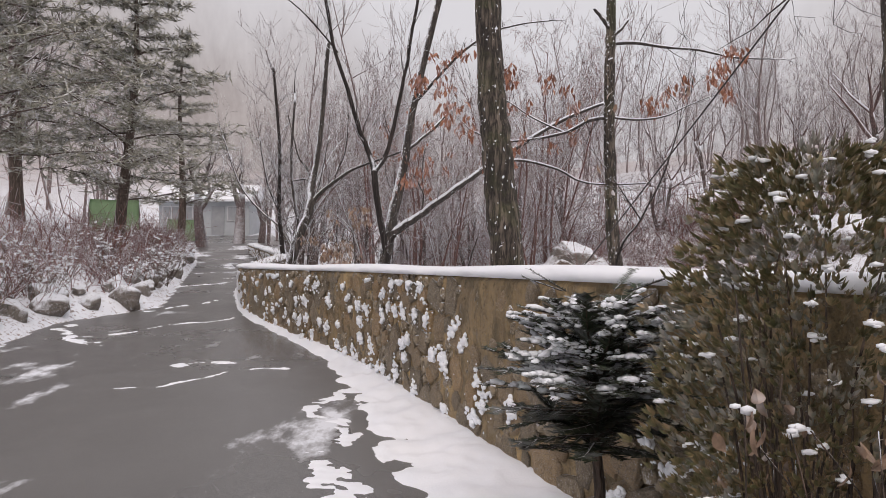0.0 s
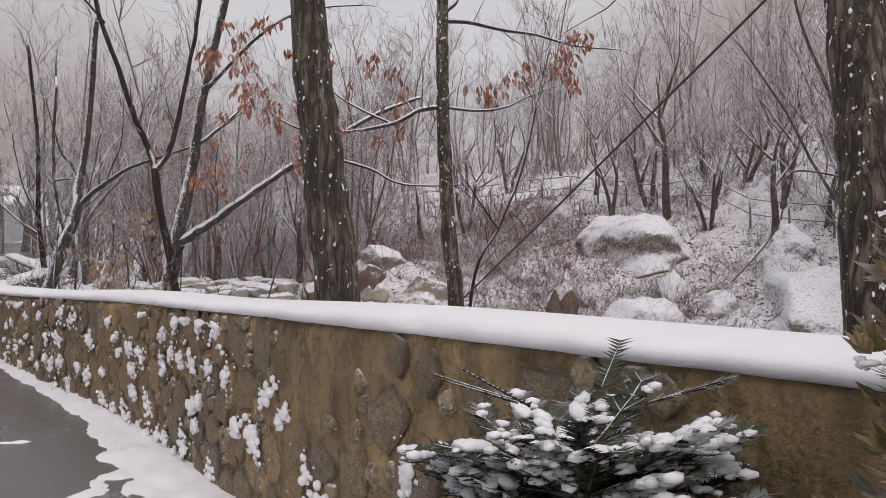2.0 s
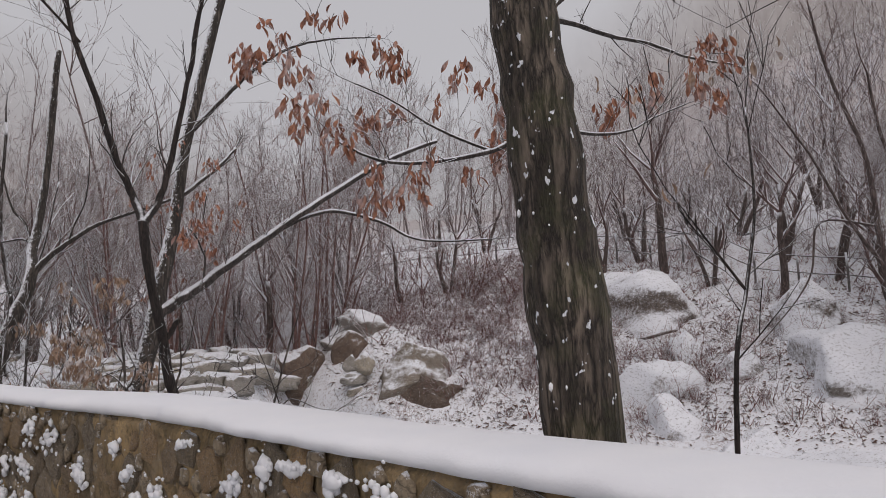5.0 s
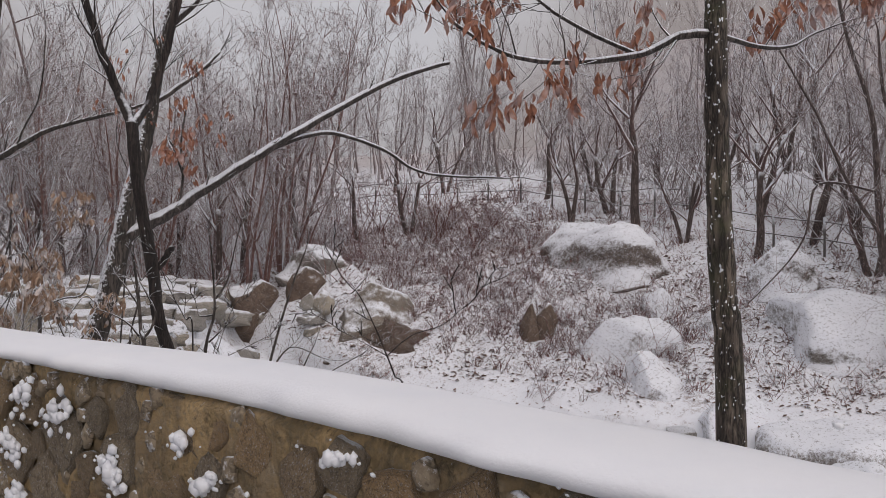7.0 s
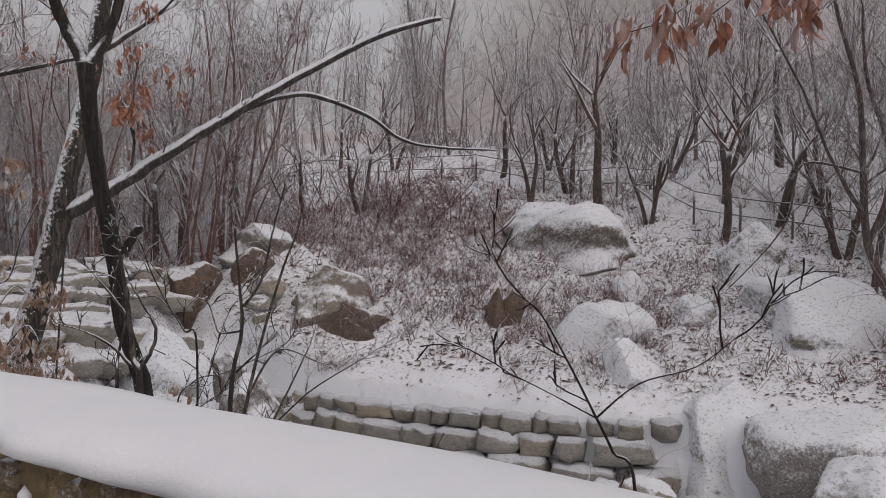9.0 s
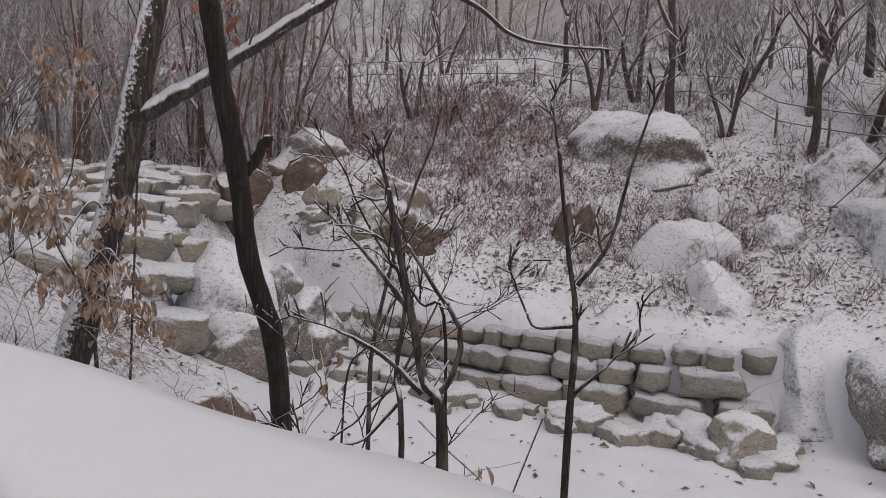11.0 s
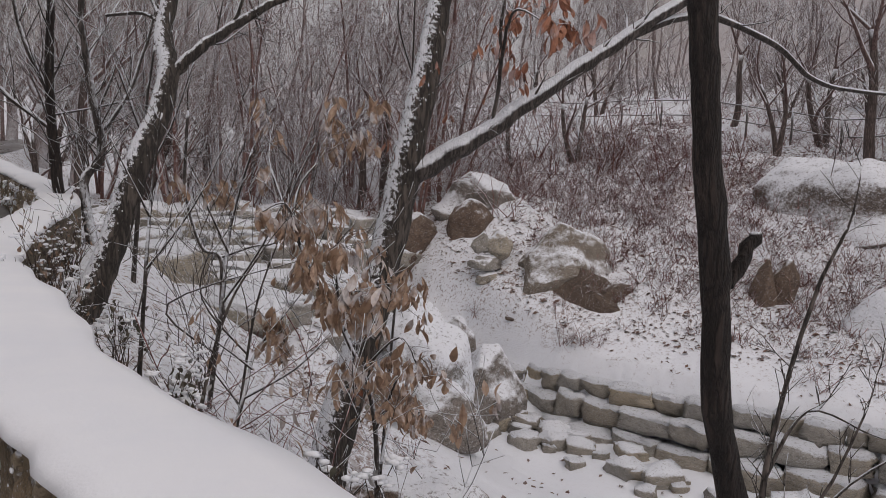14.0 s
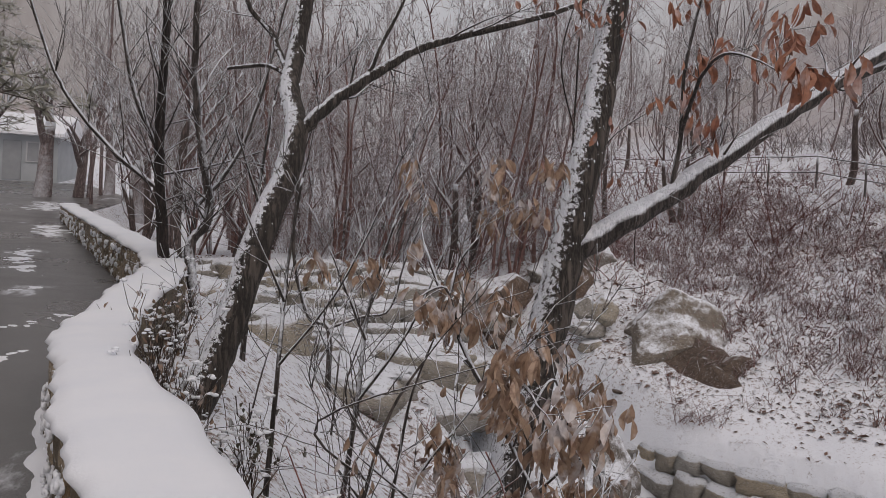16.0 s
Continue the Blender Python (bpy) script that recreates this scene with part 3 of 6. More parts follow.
hand_tree("oak_tree", "stout oak trunk with mossy furrowed bark behind the parapet", (0.52, 5.72, gz(0.6, 5.72) - 0.1), [
    ([(0.53, 5.72, gz(0.6, 5.72) - 0.15), (0.48, 5.7, 1.3), (0.43, 5.7, 1.85), (0.39, 5.7, 2.3), (0.35, 5.72, 2.8), (0.33, 5.75, 4.0), (0.4, 5.8, 6.5)], 0.135, 0.085, 16, 0),
    ([(0.34, 5.75, 4.3), (0.8, 6.0, 5.0), (1.5, 6.3, 5.5)], 0.04, 0.015, 7, 3),
], M_OAK, M_LIMB, 11, fluff=70)
hand_tree("oak_tree", "stout oak trunk speckled with clinging snow", (2.35, 3.9, gz(2.35, 3.9) - 0.1), [
    ([(2.3, 3.85, gz(2.35, 3.9) - 0.15), (2.4, 3.98, 1.25), (2.46, 4.07, 1.9), (2.52, 4.2, 2.55), (2.55, 4.3, 3.4), (2.6, 4.4, 6.2)], 0.165, 0.1, 16, 0),
    ([(2.55, 4.3, 3.9), (3.0, 5.2, 4.2), (3.1, 6.2, 4.0), (3.0, 6.8, 3.7)], 0.035, 0.01, 6, 4),
    ([(2.58, 4.35, 4.3), (2.2, 5.4, 4.6), (1.9, 6.4, 4.4)], 0.03, 0.008, 6, 4),
], M_OAK, M_DARKBARK, 12, fluff=220)
hand_tree("slim_oak_tree", "slender young oak keeping clusters of rust leaves", (1.85, 8.2, gz(1.85, 8.2) - 0.1), [
    ([(1.86, 8.18, gz(1.85, 8.2) - 0.1), (1.84, 8.22, 1.1), (1.8, 8.23, 1.6), (1.78, 8.25, 2.2), (1.77, 8.26, 2.85), (1.79, 8.3, 3.6), (1.81, 8.33, 4.1), (1.83, 8.35, 5.6)], 0.08, 0.045, 12, 0),
    ([(1.8, 8.32, 3.75), (2.1, 8.55, 3.83), (2.5, 8.7, 3.82), (2.9, 8.75, 3.8), (3.3, 8.8, 3.73), (3.8, 8.9, 3.74)], 0.026, 0.008, 7, 5),
    ([(1.8, 8.31, 3.9), (1.72, 8.3, 4.0), (1.62, 8.28, 4.12)], 0.028, 0.018, 7, 0),
    ([(1.8, 8.31, 3.82), (1.9, 8.33, 3.9), (2.0, 8.35, 4.02)], 0.026, 0.016, 7, 0),
    ([(1.77, 8.26, 2.95), (1.56, 8.3, 2.92), (1.32, 8.32, 2.8), (0.9, 8.35, 2.72), (0.55, 8.35, 2.72), (0.28, 8.35, 2.84)], 0.026, 0.008, 7, 9),
    ([(1.79, 8.27, 2.95), (2.1, 8.3, 2.93), (2.4, 8.35, 2.98), (2.65, 8.4, 3.1), (2.95, 8.4, 3.22)], 0.016, 0.005, 6, 7),
    ([(1.3, 8.32, 2.8), (1.0, 8.5, 2.98), (0.7, 8.6, 3.2), (0.45, 8.6, 3.3)], 0.014, 0.005, 5, 8),
], M_OAK, M_LIMB, 13, (0.12, 0.3, 1), M_RUST, 800, 4, fluff=300)
hand_tree("forked_tree", "thin dark forked tree with a snowy broken stub", (-0.62, 11.6, gz(-0.62, 11.6) - 0.1), [
    ([(-0.58, 11.6, gz(-0.6, 11.6) - 0.2), (-0.64, 11.55, 0.64), (-0.79, 11.52, 1.21), (-0.86, 11.5, 1.68), (-0.94, 11.49, 2.11), (-0.99, 11.48, 2.45), (-1.02, 11.5, 2.76)], 0.052, 0.045, 12, 0),
    ([(-1.02, 11.5, 2.74), (-1.12, 11.8, 3.05), (-1.26, 11.8, 3.4), (-1.5, 11.8, 4.19), (-1.71, 11.8, 4.91), (-1.9, 11.8, 6.2)], 0.042, 0.022, 8, 5),
    ([(-1.02, 11.5, 2.74), (-0.86, 11.8, 3.05), (-0.72, 11.8, 3.6), (-0.5, 11.8, 4.7), (-0.3, 11.8, 6.0)], 0.038, 0.02, 8, 5),
    ([(-0.86, 11.5, 1.62), (-0.78, 11.5, 1.68), (-0.71, 11.5, 1.81)], 0.032, 0.022, 8, 0),
    ([(-1.6, 11.8, 4.6), (-2.2, 11.9, 5.3), (-2.9, 12.0, 5.8)], 0.016, 0.006, 5, 6),
], M_DARKBARK, M_DARKBARK, 14, (0.2, 0.5, 1), None, 0, 0, M_LIMB)
hand_tree("snowy_leaning_tree", "leaning tree with snow plastered over rough bark and a long limb", (-1.6, 14.4, gz(-1.6, 14.4) - 0.2), [
    ([(-1.68, 14.35, gz(-1.6, 14.4) - 0.4), (-1.53, 14.6, -0.03), (-1.24, 14.75, 0.98), (-1.06, 14.8, 1.75), (-0.96, 14.82, 2.3), (-0.84, 14.9, 2.85), (-0.74, 15.0, 3.4), (-0.6, 15.0, 4.3), (-0.15, 15.0, 6.2), (0.2, 15.0, 7.6)], 0.15, 0.055, 14, 0),
    ([(-1.02, 14.8, 1.92), (-0.73, 14.75, 2.12), (-0.44, 14.72, 2.3), (-0.12, 14.7, 2.55), (0.35, 14.7, 2.88), (0.78, 14.7, 3.18), (1.6, 14.75, 3.72), (2.4, 14.8, 4.18), (3.1, 14.85, 4.46)], 0.082, 0.034, 10, 3),
    ([(0.72, 14.72, 3.12), (1.1, 14.75, 3.28), (1.5, 14.8, 3.35), (2.15, 14.85, 3.2), (2.65, 14.9, 2.96), (3.15, 14.9, 2.9), (3.85, 14.9, 2.92)], 0.038, 0.016, 7, 2),
    ([(-0.5, 15.0, 4.55), (0.05, 14.95, 5.15), (0.42, 14.9, 5.5), (0.93, 14.9, 5.83), (1.5, 14.9, 5.99), (2.1, 14.9, 6.06)], 0.045, 0.012, 7, 6),
    ([(-0.72, 15.0, 3.55), (-0.2, 15.1, 4.0), (0.1, 15.2, 4.35)], 0.04, 0.02, 7, 2),
    ([(-0.4, 14.72, 2.32), (-0.37, 14.7, 2.7), (-0.4, 14.65, 3.1), (-0.33, 14.6, 3.6)], 0.016, 0.008, 6, 7),
    ([(-0.37, 14.7, 2.7), (-0.5, 14.3, 2.95), (-0.6, 13.9, 3.0), (-0.6, 13.6, 2.9)], 0.013, 0.006, 6, 8),
], M_IVYBARK, M_LIMB, 15, (0.07, 0.2, 1), M_RUST, 150, 5, fluff=900, leaf_size=(0.07, 0.14))
hand_tree("snowy_forked_tree", "leaning forked tree coated in snow rising from the parapet foot", (-3.15, 15.0, gz(-3.15, 15.0) - 0.15), [
    ([(-3.28, 14.85, gz(-3.2, 14.9) - 0.3), (-3.15, 15.1, 0.95), (-3.0, 15.25, 1.35), (-2.84, 15.35, 1.95), (-2.72, 15.5, 2.28), (-2.65, 15.6, 2.62), (-2.7, 15.9, 2.95), (-2.65, 16.1, 3.35), (-2.55, 16.2, 4.2), (-2.4, 16.2, 6.0)], 0.12, 0.045, 13, 0),
    ([(-2.65, 15.6, 2.6), (-2.5, 15.6, 2.76), (-2.33, 15.62, 2.92), (-2.02, 15.65, 3.15), (-1.8, 15.65, 3.29), (-1.5, 15.65, 3.4), (-0.7, 15.7, 3.72), (0.05, 15.8, 4.3)], 0.05, 0.014, 9, 4),
    ([(-2.72, 16.0, 3.05), (-2.86, 16.1, 3.13), (-3.14, 16.2, 3.1)], 0.02, 0.014, 7, 0),
    ([(-2.72, 16.0, 3.08), (-2.86, 16.2, 3.4), (-3.04, 16.3, 3.65), (-3.3, 16.4, 4.6)], 0.026, 0.01, 7, 5),
    ([(-2.2, 15.63, 3.02), (-2.1, 15.6, 3.3), (-1.95, 15.6, 3.7), (-1.9, 15.6, 4.4)], 0.018, 0.008, 6, 5),
], M_IVYBARK, M_IVYBARK, 16, (0.15, 0.45, 1), None, 0, 0, M_LIMB, 500)
hand_tree("multi_stem_tree", "dark multi-stemmed tree growing against the parapet", (-3.42, 18.2, gz(-3.4, 18.2) - 0.1), [
    ([(-3.5, 18.2, gz(-3.4, 18.2) - 0.2), (-3.72, 18.25, 1.4), (-3.8, 18.3, 1.95), (-3.85, 18.3, 2.5), (-3.86, 18.3, 3.1), (-3.85, 18.3, 4.1), (-4.0, 18.3, 6.0)], 0.065, 0.03, 9, 7),
    ([(-3.4, 18.2, gz(-3.4, 18.2) - 0.1), (-3.53, 18.3, 1.7), (-3.36, 18.3, 2.05), (-3.48, 18.3, 2.75), (-3.57, 18.3, 3.6), (-3.5, 18.3, 5.4)], 0.06, 0.022, 8, 9),
    ([(-3.83, 18.3, 2.25), (-4.05, 18.3, 2.42), (-4.27, 18.3, 2.6), (-4.63, 18.3, 3.0), (-4.85, 18.3, 3.4), (-5.2, 18.3, 4.4)], 0.03, 0.012, 7, 9),
    ([(-3.85, 18.3, 2.6), (-4.15, 18.35, 3.3), (-4.35, 18.4, 4.4)], 0.03, 0.012, 7, 9),
    ([(-3.5, 18.3, 2.1), (-3.15, 18.35, 2.6), (-2.9, 18.4, 3.4), (-2.7, 18.4, 4.4)], 0.028, 0.01, 7, 9),
    ([(-3.84, 18.3, 2.4), (-3.3, 18.35, 2.55), (-2.8, 18.4, 2.75)], 0.016, 0.006, 6, 9),
], M_DARKBARK, M_LIMB, 17, (0.22, 0.6, 1))


hand_tree("crooked_tree", "crooked bare tree rising beside the broad boulder", (13.5, 15.24, gz(13.5, 15.24) - 0.2), [
    ([(13.5, 15.24, gz(13.5, 15.24) - 0.3), (13.42, 15.48, 0.56), (13.1, 15.83, 1.81), (12.94, 15.87, 3.35), (12.71, 15.83, 4.75), (12.07, 15.93, 6.42), (11.59, 15.8, 7.77)], 0.1, 0.022, 10, 5),
    ([(13.1, 15.83, 1.81), (13.41, 15.39, 3.45), (13.52, 14.82, 5.52), (13.39, 14.29, 7.25)], 0.055, 0.018, 8, 7),
    ([(13.06, 15.85, 2.32), (12.56, 16.22, 3.37), (11.95, 16.49, 4.81), (10.99, 16.82, 6.41)], 0.045, 0.014, 7, 7),
    ([(12.95, 15.86, 3.2), (12.14, 16.59, 3.38), (12.01, 16.78, 2.34), (11.67, 17.08, 1.63), (11.14, 17.47, 0.9)], 0.03, 0.012, 7, 2),
], M_MID, M_MID, 91, (0.3, 0.8, 2), None, 0, 0, M_MIDTWIG)
hand_tree("slender_tree", "slender bare tree on the snowy slope", (14.43, 16.62, gz(14.43, 16.62) - 0.2), [
    ([(14.4, 16.62, gz(14.43, 16.62) - 0.3), (14.59, 16.43, 2.64), (14.61, 16.31, 3.59), (14.05, 16.54, 5.24), (13.68, 16.44, 6.72)], 0.085, 0.022, 9, 6),
    ([(14.6, 16.35, 3.4), (15.0, 16.2, 4.8), (15.1, 16.0, 6.6)], 0.05, 0.015, 7, 5),
], M_MID, M_MID, 92, (0.3, 0.8, 2), None, 0, 0, M_MIDTWIG)
hand_tree("leaning_trunk", "dark leaning trunk crossing the slope", (13.6, 15.3, gz(13.6, 15.3) - 0.2), [
    ([(13.6, 15.3, gz(13.6, 15.3) - 0.3), (14.02, 14.89, 1.8), (14.44, 14.32, 3.01), (14.9, 13.8, 4.2)], 0.11, 0.06, 9, 2),
], M_MID, M_MID, 93, (0.3, 0.7, 2), None, 0, 0, M_MIDTWIG)
hand_tree("stout_bare_tree", "stout bare tree with rising forked limbs on the slope", (16.2, 16.94, gz(16.2, 16.94) - 0.2), [
    ([(16.2, 16.94, gz(16.2, 16.94) - 0.3), (16.07, 16.87, 4.13), (15.83, 16.84, 5.43), (15.3, 16.86, 7.15), (14.83, 16.57, 8.91)], 0.16, 0.045, 11, 5),
    ([(15.83, 16.84, 5.43), (16.03, 16.15, 6.89), (15.95, 15.57, 8.42)], 0.08, 0.03, 8, 6),
], M_MID, M_MID, 94, (0.35, 0.9, 2), None, 0, 0, M_MIDTWIG)


def sapling(label, pts, r, seed, kids, leaf_mat=None, leaves=0, name="sapling", limb_mat=None, twig=(0.1, 0.3, 1), leaf_size=(0.055, 0.105)):
    base = pts[0]
    limbs = [(pts, r, r * 0.4, 7, 3)] + [(k, r * 0.6, r * 0.25, 5, 5) for k in kids]
    return hand_tree(name, label, base, limbs, limb_mat or M_LIMB, limb_mat or M_LIMB, seed, twig, leaf_mat, leaves, 0, None, 0, leaf_size)


sapling("crooked bare sapling on the stream bank", [(-2.07, 18.5, -0.2), (-2.1, 18.5, 0.4), (-2.13, 18.5, 0.94), (-2.34, 18.5, 1.06), (-2.52, 18.5, 1.69), (-2.51, 18.5, 2.56)], 0.035, 21,
        [[(-2.13, 18.5, 0.94), (-1.79, 18.5, 1.07), (-1.49, 18.5, 1.17), (-1.34, 18.5, 1.75), (-1.1, 18.5, 2.3)]])
sapling("sapling with hanging tan dead leaves dusted by snow", [(-1.35, 13.85, gz(-1.35, 13.85) - 0.1), (-1.4, 13.85, 0.45), (-1.6, 13.9, 1.0), (-1.85, 14.1, 1.5), (-2.02, 14.25, 1.95)], 0.018, 22,
        [[(-1.85, 14.1, 1.5), (-1.95, 14.0, 1.75), (-2.1, 13.95, 1.7)], [(-1.9, 14.15, 1.6), (-1.85, 14.2, 1.85), (-1.75, 14.2, 2.0)], [(-1.7, 14.0, 1.2), (-1.9, 13.75, 1.45), (-1.98, 13.6, 1.35)], [(-1.62, 13.95, 1.05), (-1.75, 13.4, 1.4), (-1.8, 13.05, 1.4)],
         [(-1.5, 13.9, 0.75), (-1.3, 13.75, 1.0), (-1.2, 13.7, 0.85)], [(-1.4, 13.85, 0.4), (-1.3, 13.75, 0.75), (-1.36, 13.7, 0.72)], [(-1.35, 13.85, 0.2), (-1.15, 14.4, 0.35), (-1.05, 14.75, 0.25)], [(-1.6, 13.92, 1.0), (-1.4, 14.0, 1.3), (-1.3, 14.1, 1.25)]], M_TAN, 1000, leaf_size=(0.06, 0.125), twig=(0.07, 0.2, 1))
sapling("slender upright stem rising above the leafy sapling", [(-1.1, 14.95, gz(-1.1, 14.95) - 0.1), (-0.98, 15.0, 1.4), (-0.93, 15.05, 2.4), (-0.95, 15.0, 3.4)], 0.012, 35,
        [[(-0.94, 15.05, 2.3), (-0.7, 14.9, 2.7), (-0.35, 14.8, 2.95)], [(-0.94, 15.0, 2.7), (-1.1, 14.9, 3.1), (-1.05, 14.8, 3.5)]], M_RUST, 110)
for k, (x, y, h, lean) in enumerate([(-2.75, 14.1, 1.5, 0.1), (-2.35, 14.6, 1.7, 0.25), (-2.95, 16.8, 2.1, 0.15), (-2.3, 13.4, 0.7, 0.3)]):
    g = gz(x, y)
    sapling("thin bare sapling on the snowy bank", [(x, y, g - 0.1), (x + lean * 0.3, y, g + h * 0.4), (x + lean * 0.5, y + 0.1, g + h * 0.7), (x + lean, y + 0.1, g + h)], 0.014 + 0.004 * (k % 3), 40 + k,
            [[(x + lean * 0.3, y, g + h * 0.4), (x + lean * 0.3 + 0.25, y - 0.1, g + h * 0.65), (x + 0.45 + lean * 0.3, y - 0.1, g + h * 0.95)], [(x + lean * 0.45, y + 0.05, g + h * 0.6), (x + lean * 0.3 - 0.2, y, g + h * 0.9)]])
sapling("wiry bare sapling forking behind the parapet", [(-0.171, 7.733, gz(-0.171, 7.733) - 0.05), (-0.171, 7.733, 1.207), (-0.191, 7.785, 1.296), (-0.209, 7.822, 1.365), (-0.242, 7.874, 1.472), (-0.286, 7.925, 1.584), (-0.316, 7.95, 1.621)], 0.0042, 63,
        [[(-0.209, 7.822, 1.365), (-0.131, 7.774, 1.443), (-0.042, 7.696, 1.486), (0.018, 7.643, 1.551)], [(-0.209, 7.822, 1.365), (-0.278, 7.888, 1.409), (-0.357, 7.953, 1.455)]], None, 0, "sapling", M_DARKBARK, (0.03, 0.09, 1))
sapling("grey stem with a broken top behind the parapet", [(-1.011, 9.009, gz(-1.011, 9.009) - 0.05), (-1.011, 9.009, 1.268), (-1.024, 9.07, 1.37), (-1.032, 9.123, 1.497), (-1.048, 9.164, 1.633), (-1.057, 9.18, 1.707)], 0.012, 61,
        [[(-1.02, 9.049, 1.33), (-0.979, 9.043, 1.383), (-0.961, 9.06, 1.461), (-0.994, 9.108, 1.537), (-1.029, 9.148, 1.606)], [(-1.028, 9.062, 1.345), (-1.084, 9.125, 1.406), (-1.152, 9.178, 1.445)], [(-1.029, 9.116, 1.48), (-1.071, 9.162, 1.548), (-1.117, 9.201, 1.61)]], None, 0, "sapling", M_STEMDARK, (0.02, 0.06, 1))
sapling("thin grey stem beside a broken sapling", [(-1.073, 9.049, gz(-1.073, 9.049) - 0.05), (-1.073, 9.049, 1.26), (-1.065, 9.1, 1.374), (-1.039, 9.128, 1.497), (-1.05, 9.153, 1.568)], 0.0065, 62,
        [[(-1.069, 9.08, 1.324), (-1.129, 9.087, 1.264), (-1.17, 9.105, 1.254)]], None, 0, "sapling", M_STEMDARK, (0.02, 0.06, 1))
sapling("upright grey sapling with rising arms behind the parapet", [(-0.733, 9.021, gz(-0.733, 9.021) - 0.05), (-0.733, 9.021, 1.215), (-0.684, 9.081, 1.44), (-0.683, 9.125, 1.598), (-0.695, 9.157, 1.792)], 0.009, 66,
        [[(-0.674, 9.097, 1.52), (-0.626, 9.067, 1.606), (-0.6, 9.055, 1.729), (-0.577, 9.031, 1.859)], [(-0.71, 9.049, 1.307), (-0.65, 9.016, 1.373)], [(-0.689, 9.086, 1.439), (-0.743, 9.135, 1.43), (-0.755, 9.156, 1.458)]], None, 0, "sapling", M_STEMDARK, (0.02, 0.06, 1))
sapling("wiry dark sapling with bent arms below the parapet", [(-0.871, 10.253, gz(-0.871, 10.253) - 0.05), (-0.871, 10.253, 0.685), (-0.699, 10.257, 0.851), (-0.659, 10.26, 0.902), (-0.517, 10.222, 0.995)], 0.0055, 67,
        [[(-0.739, 10.197, 0.687), (-0.603, 10.254, 0.955), (-0.539, 10.271, 1.098)], [(-0.543, 10.11, 0.716), (-0.438, 10.082, 0.787), (-0.365, 10.069, 0.858)], [(-1.024, 10.368, 0.815), (-0.806, 10.344, 0.948), (-0.897, 10.426, 1.086)]], None, 0, "sapling", M_DARKBARK, (0.03, 0.09, 1))
sapling("long leaning dark sapling behind the parapet", [(-0.738, 9.545, gz(-0.738, 9.545) - 0.05), (-0.738, 9.545, 1.295), (-0.771, 9.636, 1.385), (-0.829, 9.749, 1.504), (-0.875, 9.824, 1.618), (-0.894, 9.852, 1.684)], 0.005, 65,
        [[(-0.812, 9.717, 1.465), (-0.857, 9.781, 1.509), (-0.92, 9.839, 1.498)]], None, 0, "sapling", M_DARKBARK, (0.03, 0.09, 1))
sapling("slim dark stem with spreading twigs behind the parapet", [(-0.652, 10.548, gz(-0.652, 10.548) - 0.05), (-0.652, 10.548, 0.805), (-0.556, 10.575, 1.01), (-0.408, 10.477, 1.067), (-0.204, 10.326, 1.19)], 0.005, 68,
        [[(-0.491, 10.535, 1.037), (-0.445, 10.557, 1.193), (-0.379, 10.553, 1.375), (-0.324, 10.522, 1.453)]], None, 0, "sapling", M_DARKBARK, (0.03, 0.09, 1))
sapling("upright bare sapling beyond the parapet", [(0.14, 12.3, gz(0.14, 12.3) - 0.1), (0.14, 12.3, 0.23), (0.19, 12.36, 0.56), (0.31, 12.4, 1.02), (0.45, 12.4, 1.5), (0.55, 12.35, 1.8)], 0.018, 64,
        [[(0.19, 12.36, 0.56), (0.41, 12.36, 0.89), (0.69, 12.25, 0.8)], [(0.14, 12.3, 0.1), (0.6, 12.24, 0.55), (1.06, 12.12, 0.84)], [(0.3, 12.28, 0.25), (0.45, 12.2, 0.6), (0.62, 12.2, 0.95)]], None, 0, "sapling", M_STEMDARK, (0.06, 0.2, 1))
for k, (x, y, h) in enumerate([(-1.75, 12.3, 0.5), (-1.9, 13.2, 0.55), (-0.6, 10.9, 0.5)]):
    g = gz(x, y)
    sapling("small bush of tan dead leaves at the parapet", [(x, y, g - 0.05), (x + 0.05, y, g + h * 0.6), (x, y + 0.05, g + h)], 0.009, 80 + k,
            [[(x, y, g + h * 0.2), (x + 0.25, y, g + h * 0.6)], [(x, y, g + h * 0.3), (x - 0.2, y + 0.1, g + h * 0.7)]], M_TAN, 30)
rng = random.Random(46)
for k in range(8):
    y = rng.uniform(13.2, 19.5)
    x = float(wall_x(y)) + rng.uniform(0.9, 3.0)
    h, lean = rng.uniform(0.6, 1.5), rng.uniform(-0.35, 0.45)
    g = gz(x, y)
    sapling("slender leafless shoot among the snowy bank scrub", [(x, y, g - 0.1), (x + lean * 0.3, y, g + h * 0.45), (x + lean * 0.6, y + 0.08, g + h * 0.75), (x + lean, y + 0.05, g + h)], rng.uniform(0.006, 0.012), 140 + k,
            [[(x + lean * 0.3, y, g + h * 0.45), (x + lean * 0.3 + rng.uniform(-0.3, 0.3), y - 0.1, g + h * 0.75), (x + lean * 0.3 + rng.uniform(-0.5, 0.5), y - 0.1, g + h * 1.0)], [(x + lean * 0.1, y, g + h * 0.2), (x + rng.uniform(-0.3, 0.3), y, g + h * 0.5)]], None, 0, "sapling", M_STEMDARK if k % 2 else M_LIMB, (0.1, 0.3, 1))
sapling("leafless leaning stem beside the oak", [(1.2, 6.0, gz(1.2, 6.0) - 0.1), (1.35, 6.1, 1.35), (1.6, 6.3, 1.75), (1.85, 6.5, 2.15), (2.1, 6.8, 2.7)], 0.012, 71, [[(1.6, 6.3, 1.75), (1.4, 6.4, 2.1)]], M_TAN, 14, "sapling", M_DARKBARK)

